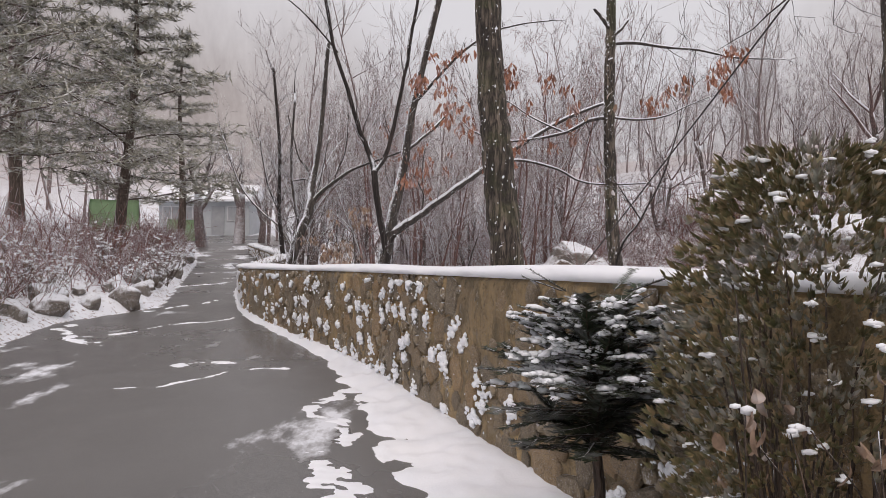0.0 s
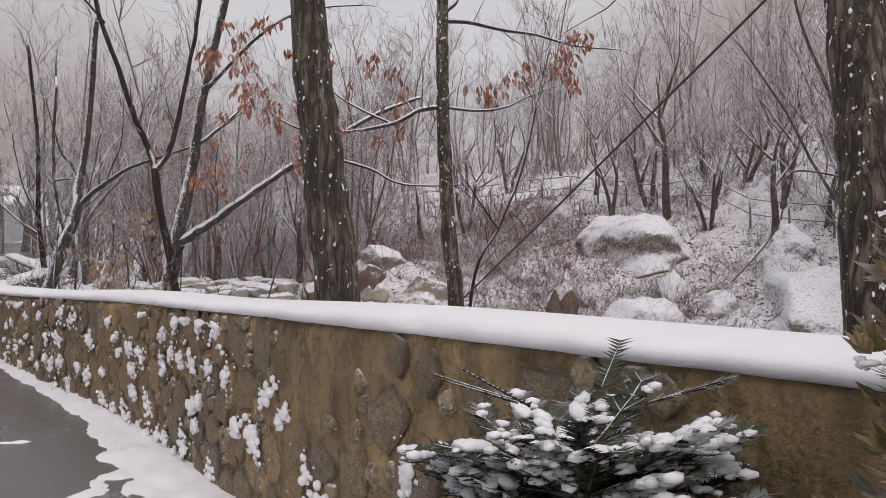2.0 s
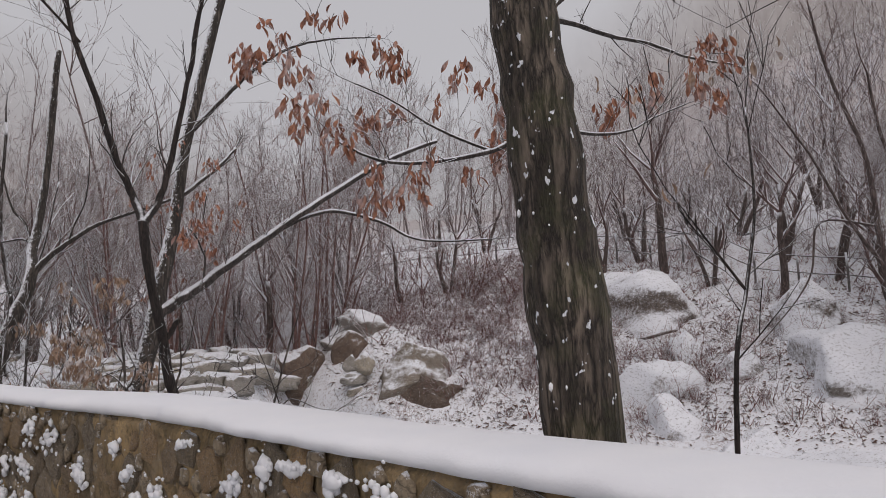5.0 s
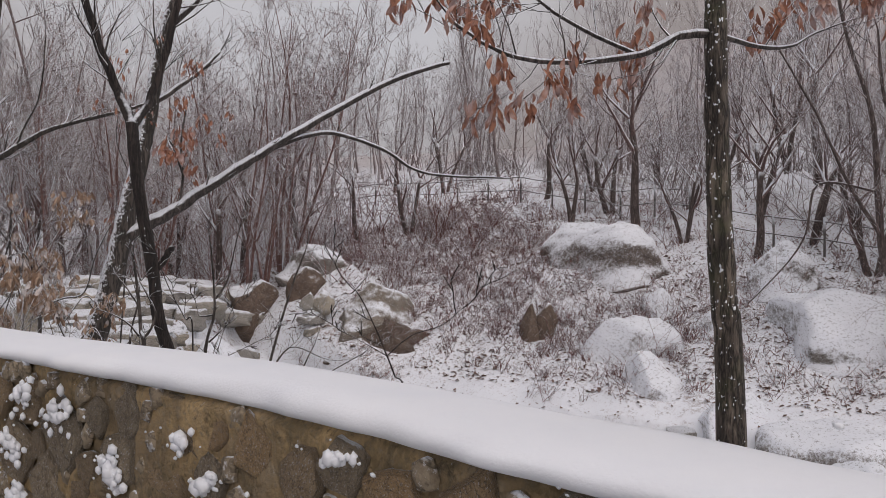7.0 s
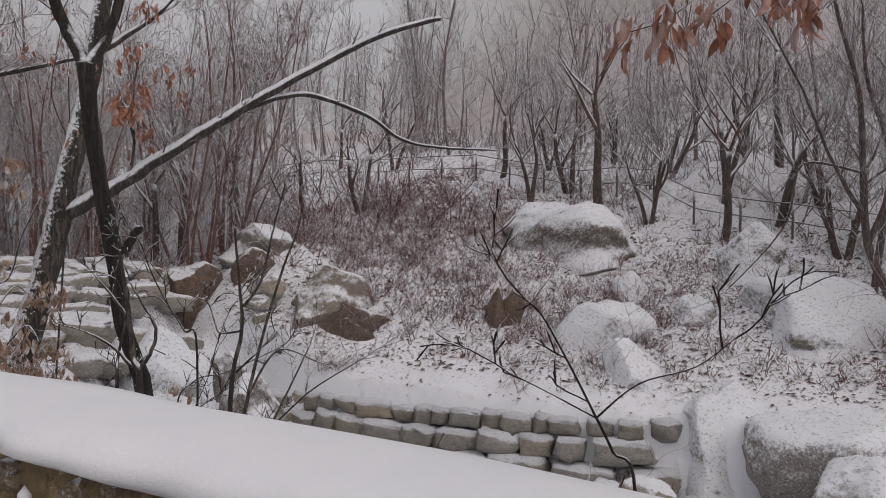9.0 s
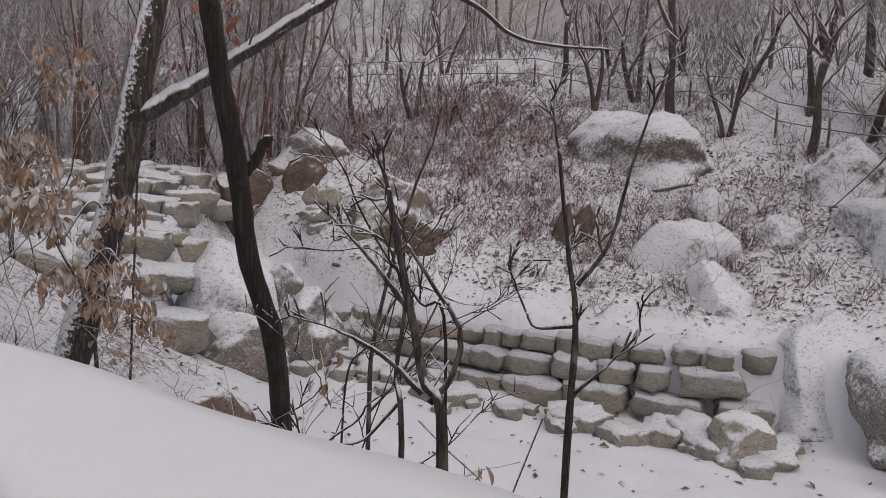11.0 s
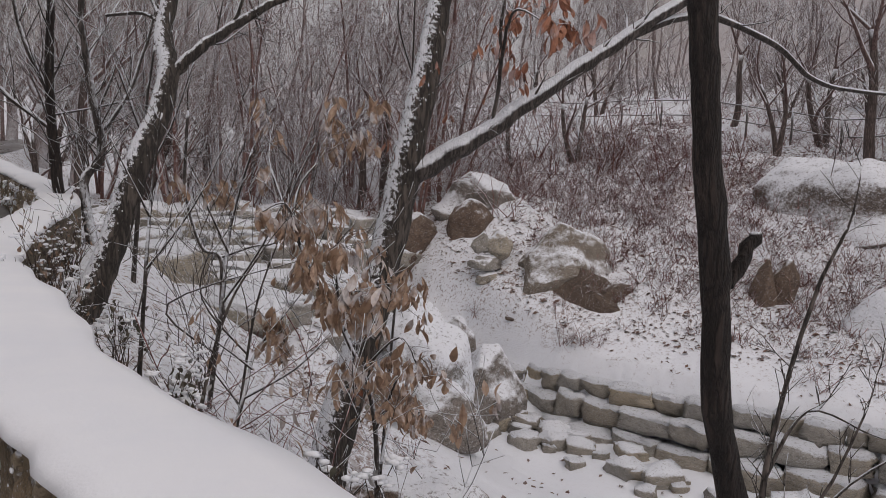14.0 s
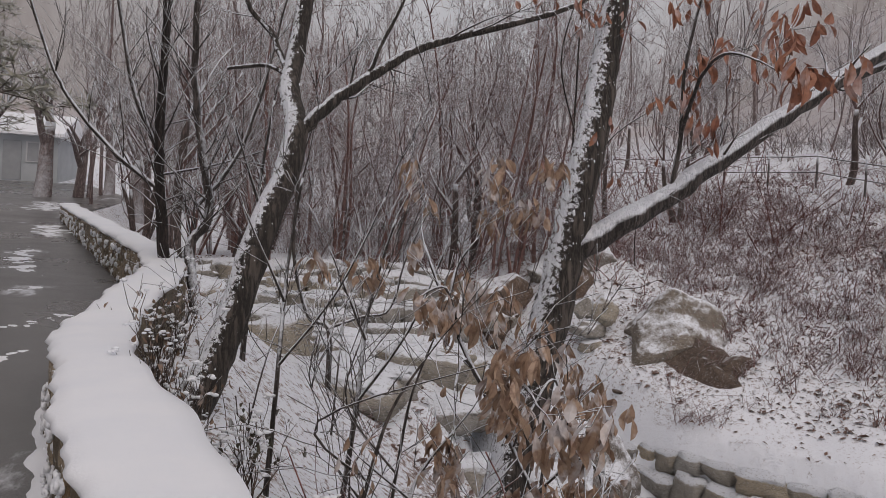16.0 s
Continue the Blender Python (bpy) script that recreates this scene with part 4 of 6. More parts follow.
cable = Tubes()
c0, c1 = Vector((0.40, 6.75, gz(0.6, 6.75))), Vector((1.72, -0.6, 3.82))
cable.tube([c0.lerp(c1, i / 24) - Vector((0, 0, 0.05 * math.sin(math.pi * i / 24))) for i in range(25)], [0.0036] * 25, 6)
tagged(cable.make("guy_cable", mat_plain("weathered_cable", (0.03, 0.028, 0.026), (0.07, 0.065, 0.06), 0.6, 20.0)), "dark taut guy cable slanting over the parapet", "cable")


# ---------------------------------------------------------------- boulders and stones
def rock_shape(rx, ry, rz, down, seed, sub, square, rough, flats):
    """Vertices and faces of a rock: a squared ball cut by soft planes, roughened at three scales; the foot goes straight down."""
    rng = random.Random(seed)
    base, faces = ico(sub)
    cuts = [(Vector((rng.uniform(-1, 1), rng.uniform(-1, 1), rng.uniform(-0.3, 1))).normalized(), rng.uniform(0.58, 0.86)) for _ in range(flats)]
    off = Vector((rng.uniform(0, 50), rng.uniform(0, 50), rng.uniform(0, 50)))
    out = []
    for c in base:
        p = Vector(c)
        p = Vector([math.copysign(abs(v) ** square, v) for v in p])
        for nrm, dist in cuts:
            over = p.dot(nrm) - dist
            if over > 0:
                p -= nrm * over * 0.9
        q = p * 1.0
        p *= 1 + rough * noise.noise(q * 1.1 + off) + rough * 0.3 * noise.noise(q * 2.7 + off) + rough * 0.12 * noise.noise(q * 7.5 + off) + rough * 0.09 * noise.noise(q * 17 + off)
        if p.z < 0:
            flare = 1 / max(0.8, math.sqrt(max(0.0, 1 - min(1.0, p.z * p.z))))
            p.x, p.y = p.x * flare, p.y * flare
        out.append((p.x * rx, p.y * ry, p.z * (rz if p.z > 0 else down)))
    return out, faces


def lump(name, rx, ry, rz, seed, mat, sub=3, rough=0.3, flats=7, down=None, square=0.9):
    v, f = rock_shape(rx, ry, rz, down or rz, seed, sub, square, rough, flats)
    return link_mesh(name, v, f, mat, smooth=True)


for label, x, y, z, rx, ry, rz, yaw, tilt, seed, mat in [
    ("long dark wedge boulder with a snowy domed back", 12.2, 23.9, 2.15, 1.95, 1.4, 1.0, -38, -8, 2, M_WEDGE),
    ("large rounded boulder under a smooth coat of snow", 9.87, 20.13, -0.45, 1.5, 1.15, 1.2, -39, 6, 1, M_SNOWROCK),
    ("snow-coated sloping slab beside the retaining wall", 9.95, 16.75, -1.45, 1.05, 1.3, 0.95, -48, 6, 13, M_SNOWROCK),
    ("scrub-covered mound of rock and litter", 10.5, 14.7, -1.45, 1.4, 1.2, 0.75, -55, 0, 74, M_SPECKROCK),
    ("cracked dark boulder with snow on its crown", 11.78, 20.86, 0.5, 0.62, 0.6, 0.72, -42, 0, 5, M_WEDGE),
    ("low pale rock bedded in the slope", 11.88, 19.34, 0.15, 0.66, 0.6, 0.46, -46, 0, 31, M_SPECKROCK),
    ("dark round boulder below the trees", 14.41, 19.59, 1.75, 0.8, 0.75, 0.64, -50, 0, 4, M_WEDGE),
    ("broad snow-topped boulder on the slope", 13.5, 17.1, 0.35, 1.9, 1.3, 0.9, -54, 4, 53, M_SNOWROCK),
    ("small angular rock in the leaf litter", 8.66, 22.2, 0.2, 0.3, 0.32, 0.5, -32, 0, 6, M_BROWNROCK),
    ("dark upright slab leaning on a smaller rock", 9.0, 22.05, 0.15, 0.34, 0.28, 0.48, -20, 8, 41, M_BROWNROCK),
    ("overhanging grey rock in the eroded bank", 5.23, 24.6, 0.45, 1.15, 0.9, 0.68, -20, 0, 7, M_OVERHANG),
    ("earth-brown rock face under the overhang", 5.25, 23.85, -0.4, 1.25, 0.62, 0.62, -21, 0, 8, M_EARTHFACE),
    ("dark rubble below the eroded overhang", 5.95, 23.55, -0.3, 0.6, 0.5, 0.42, 10, 0, 42, M_EARTHFACE),
    ("pale upright stone in a stacked group", 3.83, 25.7, 0.6, 0.21, 0.24, 0.29, -15, 14, 9, M_PALE),
    ("pale upright stone in a stacked group", 4.2, 25.5, 0.6, 0.26, 0.26, 0.35, -16, 12, 10, M_PALE),
    ("pale flat stone at the base of a stack", 3.85, 25.55, 0.16, 0.36, 0.3, 0.2, -15, 0, 11, M_PALE),
    ("pale flat stone at the base of a stack", 3.92, 25.4, -0.18, 0.29, 0.26, 0.2, -15, 0, 12, M_PALE),
    ("slanting grey rock above the stacked stones", 4.6, 28.2, 1.75, 0.95, 0.7, 0.42, -15, 10, 19, M_BOULDER),
    ("small split rock under the thicket", 4.2, 27.4, 1.2, 0.5, 0.45, 0.36, -16, 0, 22, M_BROWNROCK),
    ("dark rock half hidden by shrub stems", 2.7, 28.2, 0.75, 0.8, 0.6, 0.4, 10, 0, 20, M_BROWNROCK),
    ("stream-side boulder half under snow", 9.35, 13.2, -1.75, 0.75, 0.65, 0.55, -58, 0, 15, M_BOULDER),
    ("square pale boulder in the stream bed", 7.39, 15.77, -2.35, 0.52, 0.45, 0.4, -53, 0, 32, M_PALE),
    ("flat-topped boulder under a smooth pillow of snow", 0.63, 20.1, -0.48, 0.8, 0.75, 0.62, -13, 0, 16, M_SNOWROCK),
    ("dark ledge of rock below a snowy boulder", 0.72, 19.3, -0.95, 0.72, 0.5, 0.38, -15, 0, 33, M_BOULDER),
    ("grey boulder at the end of the retaining wall", 2.85, 22.5, -1.6, 0.72, 0.6, 0.62, -20, 0, 17, M_BOULDER),
    ("small grey rock above the retaining wall end", 2.8, 24.2, -1.05, 0.36, 0.4, 0.32, -17, 0, 34, M_BOULDER),
    ("big brown rock jutting from the bank", -0.82, 15.15, -0.8, 0.86, 0.75, 0.6, -11, 0, 18, M_BROWNROCK),
    ("low boulder beside the retaining wall", 9.4, 18.2, -0.75, 0.8, 0.7, 0.55, -50, 0, 23, M_SNOWROCK),
]:
    low = z if mat == M_PALE else z - rz * 0.55
    foot = min(gz(x + dx * ry * 1.3, y + dy * ry * 1.3) for dx, dy in ((0, 0), (-1, 0), (0, -1), (-0.7, -0.7), (0, 1)))
    down = rz if mat == M_PALE else max(rz * 0.4, low - foot + 0.3)
    b = lump("boulder", rx * 1.05, ry, rz if mat == M_PALE else rz * 1.55, seed, mat, 5 if rx > 0.7 else 4, 0.24, 8, down, 0.95)
    b.matrix_basis = pose(x, y, low, 0, tilt, yaw)
    tagged(b, label, "boulder")

def hewn(seed, cuts=3, rounding=0.3, jitter=0.05):
    """A rough-hewn stone of unit size: a gridded cube with softened, uneven faces and chipped corners."""
    r = random.Random(seed)
    bm = bmesh.new()
    bmesh.ops.create_cube(bm, size=1.0)
    bmesh.ops.subdivide_edges(bm, edges=bm.edges[:], cuts=cuts, use_grid_fill=True)
    off = Vector((r.uniform(0, 50), r.uniform(0, 50), r.uniform(0, 50)))
    skew = [r.uniform(-0.16, 0.16) for _ in range(4)]
    chips = [(Vector((r.uniform(-1, 1), r.uniform(-1, 1), r.uniform(-1, 1))).normalized(), r.uniform(0.5, 0.62)) for _ in range(5)]
    for v in bm.verts:
        p = v.co.copy()
        p = p.lerp(p.normalized() * 0.56, rounding * max(abs(p.x), abs(p.y), abs(p.z)))
        for nrm, dist in chips:
            over = p.dot(nrm) - dist
            if over > 0:
                p -= nrm * over
        p.x *= 1 + skew[0] * p.z + skew[1] * p.y
        p.z *= 1 + skew[2] * p.x + skew[3] * p.y
        v.co = p + Vector((noise.noise(p * 3 + off), noise.noise(p * 3 + off * 2), noise.noise(p * 3 + off * 3))) * jitter * 1.4 + Vector((r.uniform(-1, 1), r.uniform(-1, 1), r.uniform(-1, 1))) * jitter * 0.25
    return bm


kinds = [part("stream_stone", hewn(100 + k, 3, 0.62, 0.13), M_PALE) for k in range(8)]
for k in kinds:
    tagged(k, "flat pale stream stone with snow on top", "stone", "stones of the stream steps")
rng = random.Random(5)
placed = 0
for j in range(15):
    yy = 18.95 + j * 0.74
    right = 0.29 * (yy - 9.9) - 2.9
    x = float(wall_x(yy)) + 1.0 + rng.uniform(0, 0.5)
    while x < right:
        w = rng.uniform(0.55, 1.25) if j else rng.uniform(1.1, 1.6)
        y = yy + rng.uniform(-0.22, 0.22)
        m = pose(x + w * 0.5, y, gz(x + w * 0.5, y) + rng.uniform(-0.02, 0.12), rng.uniform(-5, 5), rng.uniform(-9, 9), rng.uniform(-35, 35)) @ Matrix.Diagonal((w * rng.uniform(0.85, 1.15), rng.uniform(0.5, 0.95), rng.uniform(0.28, 0.62), 1))
        if placed < len(kinds):
            kinds[placed].matrix_basis = m
        else:
            copy_thing(kinds[rng.randrange(len(kinds))], Matrix.Identity(4)).matrix_basis = m
        placed += 1
        x += w * rng.uniform(0.95, 1.35)
for k in range(64):
    y = 15.2 + rng.uniform(0, 1) * 8.6
    x = float(np.interp(y, BANK_Y, BANK_X)) - 0.7 - abs(rng.gauss(0, 0.75))
    s = rng.uniform(0.22, 0.62) * (1.3 if y < 18 else 1.0)
    ob = copy_thing(kinds[k % 8], Matrix.Identity(4))
    ob.matrix_basis = pose(x, y, gz(x, y) + 0.02, rng.uniform(-10, 10), rng.uniform(-10, 10), rng.uniform(0, 360)) @ Matrix.Diagonal((s, s * 0.9, s * 0.7, 1))
    tagged(ob, "small snow-capped stone lying in the stream bed", "stone", "stones of the stream bed")

# ---------------------------------------------------------------- rail fence on the far slope
M_RAIL = mat_bark("snowy_fence_wood", (0.17, 0.155, 0.15), (0.28, 0.26, 0.25), 0.2, 0.5, 9.0, 0.6)
fence = empty("rail_fence", 15, 22, gz(15, 22))
tagged(fence, "weathered grey post-and-rail fence along the upper slope", "fence")
f_y = [42, 36, 30, 26, 22, 19, 16, 12, 8]
f_x = [6.5, 9.8, 13.0, 14.6, 15.5, 16.5, 18.2, 21.0, 24.0]
fpts = []
for k in range(27):
    y = 42 - k * 1.3
    x = float(np.interp(-y, [-v for v in f_y], f_x))
    fpts.append(Vector((x, y, gz(x, y))) - fence.location)
for k, p in enumerate(fpts):
    tb = Tubes()
    tb.tube([p - Vector((0, 0, 0.2)), p + Vector((0.01, 0, 0.5)), p + Vector((0, 0.01, 1.05))], [0.034, 0.032, 0.03], 7)
    tb.make("post", M_RAIL, fence)
    if k:
        for h in (0.45, 0.92):
            tb = Tubes()
            q = fpts[k - 1]
            tb.tube([q + Vector((0, 0, h)), (p + q) / 2 + Vector((0, 0, h - 0.015)), p + Vector((0, 0, h))], [0.019] * 3, 6)
            tb.make("rail", M_RAIL, fence)


# ---------------------------------------------------------------- woods
def bare_tree(seed, h, r, mat, spread=0.6, depth=4, kids=3, stems=1, label="", name="bare_tree", lift=0.28):
    rng = random.Random(seed)
    root = empty(name)
    tagged(root, label, "tree", "bare trees of the wood")
    crown = Tubes()
    for s in range(stems):
        tb = Tubes()
        ang = rng.uniform(0, 6.28)
        tilt = 0.12 if stems == 1 else 0.35
        top = Vector((math.cos(ang) * tilt * h * 0.4, math.sin(ang) * tilt * h * 0.4, h * rng.uniform(0.38, 0.5)))
        pts = bent(Vector((0.06 * s, 0.04 * s, -0.3)), top, 7, 0.05, rng)
        rad = [r * (1.25 - 0.6 * i / 7) for i in range(8)]
        tb.tube(pts, rad, 8)
        tb.make("trunk", mat, root)
        for b in range(rng.randint(3, 4)):
            a = rng.uniform(0, 6.28)
            d = Vector((math.cos(a) * spread, math.sin(a) * spread, rng.uniform(0.6, 1.1)))
            i = 7 if b < 2 else rng.randint(3, 6)
            twig_spray(crown, pts[i], d, h * rng.uniform(0.26, 0.36), rad[i] * 0.8, depth, rng, 5, kids, lift, spread, 0.0048)
    crown.make("crown", M_MIDTWIG if mat == M_MID else mat, root)
    return root


mids = [bare_tree(200 + k, h, r, M_MID, s, 3, 4, st, "bare grey-brown tree with snow-lined twigs on the slope") for k, (h, r, s, st) in enumerate([(5.4, 0.095, 0.75, 1), (6.0, 0.08, 0.6, 2), (4.8, 0.08, 0.85, 2), (6.6, 0.11, 0.6, 1), (4.4, 0.06, 0.8, 3)])]
spots = [(13.81, 30.24), (13.0, 27.1), (14.6, 27.1), (13.9, 24.8), (14.3, 23.2), (15.3, 21.4), (16.6, 20.7), (16.2, 18.4), (16.9, 17.4), (12.25, 35.8), (11.08, 39.3), (16.5, 22.5), (18.0, 20.4), (17.9, 17.0), (15.4, 15.4), (14.2, 14.7), (18.8, 15.5), (17.5, 25.5), (19.5, 23.0), (15.8, 30.0), (20.6, 19.4), (21.0, 16.5), (19.0, 12.8), (16.5, 12.2), (18.0, 29.0), (7.2, 32.0), (5.5, 34.0), (8.6, 30.5), (3.2, 32.5), (1.0, 34.0), (4.4, 37.5), (-1.5, 36.0), (-3.6, 31.0), (-4.6, 28.0), (-2.6, 39.0), (2.0, 30.4), (21.5, 26.0), (23.0, 21.0), (22.5, 14.0), (-5.6, 29.4), (-1.0, 31.6), (-6.2, 33.5)]
rng = random.Random(9)
for k, (x, y) in enumerate(spots):
    s = rng.uniform(0.85, 1.2)
    m = pose(x, y, gz(x, y), rng.uniform(-4, 4), rng.uniform(-4, 4), rng.uniform(0, 360)) @ Matrix.Scale(s, 4)
    if k < len(mids):
        mids[k].matrix_basis = m
    else:
        copy_thing(mids[k % len(mids)], Matrix.Identity(4)).matrix_basis = m


def scatter(name, protos, where, material, label, category, smin, smax, seed):
    """One object of many small plants: where is a list of (x, y)."""
    rng = np.random.RandomState(seed)
    vs, fs, base = [], [], 0
    for x, y in where:
        pv, pf = protos[rng.randint(len(protos))]
        s, a = rng.uniform(smin, smax), rng.uniform(0, 6.283)
        c, sn = math.cos(a) * s, math.sin(a) * s
        q = np.empty_like(pv)
        q[:, 0] = pv[:, 0] * c - pv[:, 1] * sn + x
        q[:, 1] = pv[:, 0] * sn + pv[:, 1] * c + y
        q[:, 2] = pv[:, 2] * s * rng.uniform(0.8, 1.2) + gz(x, y) - 0.03
        vs.append(q)
        fs.append(pf + base)
        base += len(pv)
    ob = link_mesh(name, np.concatenate(vs).tolist(), np.concatenate(fs).tolist(), material, smooth=True)
    return tagged(ob, label, category, kind="stuff")


def proto(tb):
    """Vertices and quads of collected tubes, with the end caps left out."""
    return np.array([tuple(v) for v in tb.v]), np.array([f for f in tb.f if len(f) == 4])


def brush_proto(seed, stems, h, depth):
    rng = random.Random(seed)
    tb = Tubes()
    for _ in range(stems):
        a = rng.uniform(0, 6.28)
        d = Vector((math.cos(a) * rng.uniform(0.2, 1.5), math.sin(a) * rng.uniform(0.2, 1.5), 1))
        twig_spray(tb, Vector((rng.uniform(-0.15, 0.15), rng.uniform(-0.15, 0.15), 0)), d, h * rng.uniform(0.5, 1.0), 0.009, depth, rng, 3, 2, 0.05, 1.1, 0.004)
    return proto(tb)


def wood_proto(seed, h, r, stems=1, kids=3, limit=0.0055, lean=1.2, up=0.3, spread=0.7):
    rng = random.Random(seed)
    tb = Tubes()
    for s in range(stems):
        pts = bent(Vector((0, 0, -0.3)), Vector((rng.uniform(-lean, lean), rng.uniform(-lean, lean), h * rng.uniform(0.75, 1.0))), 7, 0.06, rng)
        tb.tube(pts, [r * (1.1 - 0.95 * i / 7) for i in range(8)], 5)
        for i in range(2, 8):
            for _ in range(2 if i < 6 else 3):
                a = rng.uniform(0, 6.28)
                twig_spray(tb, pts[i], Vector((math.cos(a) * 0.8, math.sin(a) * 0.8, rng.uniform(0.3, 1.2))), h * rng.uniform(0.16, 0.3) * (1.25 - 0.1 * i), r * (0.55 - 0.05 * i), 2, rng, 3, kids, up, spread, limit)
    return proto(tb)


brushes = [brush_proto(300 + k, 7, h, 1) for k, h in enumerate([0.6, 0.8, 1.0, 0.7, 1.2, 0.5])]
woods = [wood_proto(340 + k, h, r) for k, (h, r) in enumerate([(6, 0.05), (8, 0.065), (7, 0.05), (5, 0.045), (8.5, 0.07)])]
rs = np.random.RandomState(3)


def pick(n, fn):
    out = []
    while len(out) < n:
        x, y = fn()
        out.append((float(x), float(y)))
    return out


def on_slope():
    while True:
        y = rs.uniform(12, 33)
        d = rs.uniform(2.0, 13.5)
        x = float(np.interp(y, BANK_Y, BANK_X)) + d
        dense = 0.8 if 19 < y < 31 and x < 11.8 and d > 3.2 else 0.22
        if rs.uniform() < dense:
            return x, y


def upstream():
    y = rs.uniform(27, 46)
    return float(np.interp(y, BANK_Y, BANK_X)) + rs.uniform(-1.5, 9.0), y


def near_bank():
    y = rs.uniform(5.5, 26)
    return float(wall_x(y)) + 0.95 + abs(rs.normal(0, 1.3)), y


scatter("undergrowth", brushes, pick(470, on_slope), M_BRUSH, "tangled reddish-brown undergrowth twigs with light snow", "undergrowth", 0.5, 1.0, 1)
scatter("undergrowth", brushes, pick(150, upstream), M_BRUSH, "dense reddish thicket of bare shrubs upstream", "undergrowth", 1.0, 2.4, 2)
scatter("undergrowth", brushes, pick(60, near_bank), M_BRUSH, "sparse snowy twigs along the near bank", "undergrowth", 0.35, 0.75, 3)


# Valley wood: a little darker than the far bark, still paled for haze.
M_UPWOOD = mat_bark("upper_wood_hazed_bark", (0.26, 0.19, 0.18), (0.40, 0.31, 0.30), 0.1, 0.45, 8.0, 0.8)


def round_rocks():
    x, y, s = [(8.95, 19.4, 1.4), (12.25, 24.2, 2.1), (13.5, 17.9, 2.3), (14.5, 19.9, 1.0), (11.0, 19.7, 1.0), (8.75, 22.5, 0.8), (5.2, 24.4, 1.6), (9.8, 16.5, 1.4), (10.7, 15.2, 1.5), (6.3, 23.7, 0.6), (6.0, 23.3, 0.8), (5.2, 23.0, 0.6)][rs.randint(12)]
    a = rs.uniform(0, 6.283)
    return x + math.cos(a) * s * rs.uniform(0.95, 1.35), y + math.sin(a) * s * rs.uniform(0.8, 1.2)


scatter("undergrowth", brushes, pick(150, round_rocks), M_BRUSH, "snowy dead stalks crowding the feet of the boulders", "undergrowth", 0.4, 0.85, 12)


def right_wood():
    y = rs.uniform(2, 70)
    return 17 + abs(rs.normal(0, 16)) + max(0, 30 - y) * 0.1 - max(0, y - 30) * 0.35, y


def up_wood():
    y = rs.uniform(36, 75)
    return rs.uniform(-10, 14), y


def left_wood():
    y = rs.uniform(14, 70)
    return float(np.interp(y, EDGE_Y, EDGE_X)) - 2.5 - abs(rs.normal(0, 10)), y


scatter("far_woods", woods, pick(175, right_wood), M_FAR, "snow-lined woodland covering the far hillside, haze painted into its pale bark", "woodland", 0.8, 1.4, 4)
scatter("far_woods", woods, pick(56, up_wood), M_UPWOOD, "bare woodland up the valley, haze painted into its bark", "woodland", 1.1, 1.8, 5)
scatter("far_woods", woods, pick(48, left_wood), M_FAR, "bare woodland above the lane, haze painted into its pale bark", "woodland", 1.0, 1.7, 6)


# Scrub on the far hillside has haze mixed into its twig colours.
M_FARBRUSH = mat_bark("far_hazed_scrub", (0.25, 0.185, 0.178), (0.38, 0.305, 0.295), 0.2, 0.6, 8.0, 0.8)
M_THICKET = mat_bark("thicket_bark", (0.235, 0.12, 0.105), (0.40, 0.245, 0.22), 0.05, 0.4, 10.0, 0.8)


def thicket():
    y = rs.uniform(30, 43)
    return float(np.interp(y, BANK_Y, BANK_X)) + rs.uniform(-4.0, 4.0), y


tall = [brush_proto(380 + k, 7, h, 2) for k, h in enumerate([1.6, 2.0, 1.3, 1.8])]
scatter("thicket", tall, pick(64, thicket), M_THICKET, "dense reddish-brown thicket of tall shrubs upstream", "thicket", 1.0, 2.0, 7)


def mid_wood():
    y = rs.uniform(28.5, 36.0)
    return rs.uniform(-4.6, 6.0) - (y - 28.5) * 0.15, y


vines = [wood_proto(390 + k, h, 0.05, 3, 4, 0.0042, 2.4, 0.05, 1.1) for k, h in enumerate([5.5, 6.5, 5.0])]
scatter("thicket", vines, pick(22, mid_wood), M_THICKET, "brown young trees crowding the upper stream", "thicket", 0.8, 1.25, 11)


def far_slope():
    y = rs.uniform(8, 45)
    return float(np.interp(y, BANK_Y, BANK_X)) + rs.uniform(11.0, 34.0), y


scatter("undergrowth", brushes, pick(430, far_slope), M_FARBRUSH, "snow-flecked scrub on the far hillside, paled for haze", "undergrowth", 1.2, 2.6, 10)
tufts = [brush_proto(360 + k, 6, h, 0) for k, h in enumerate([0.25, 0.35, 0.45, 0.3])]
scatter("undergrowth", tufts, pick(2600, on_slope), M_BRUSH, "low tangle of dead stalks poking through snow", "undergrowth", 0.6, 1.3, 9)


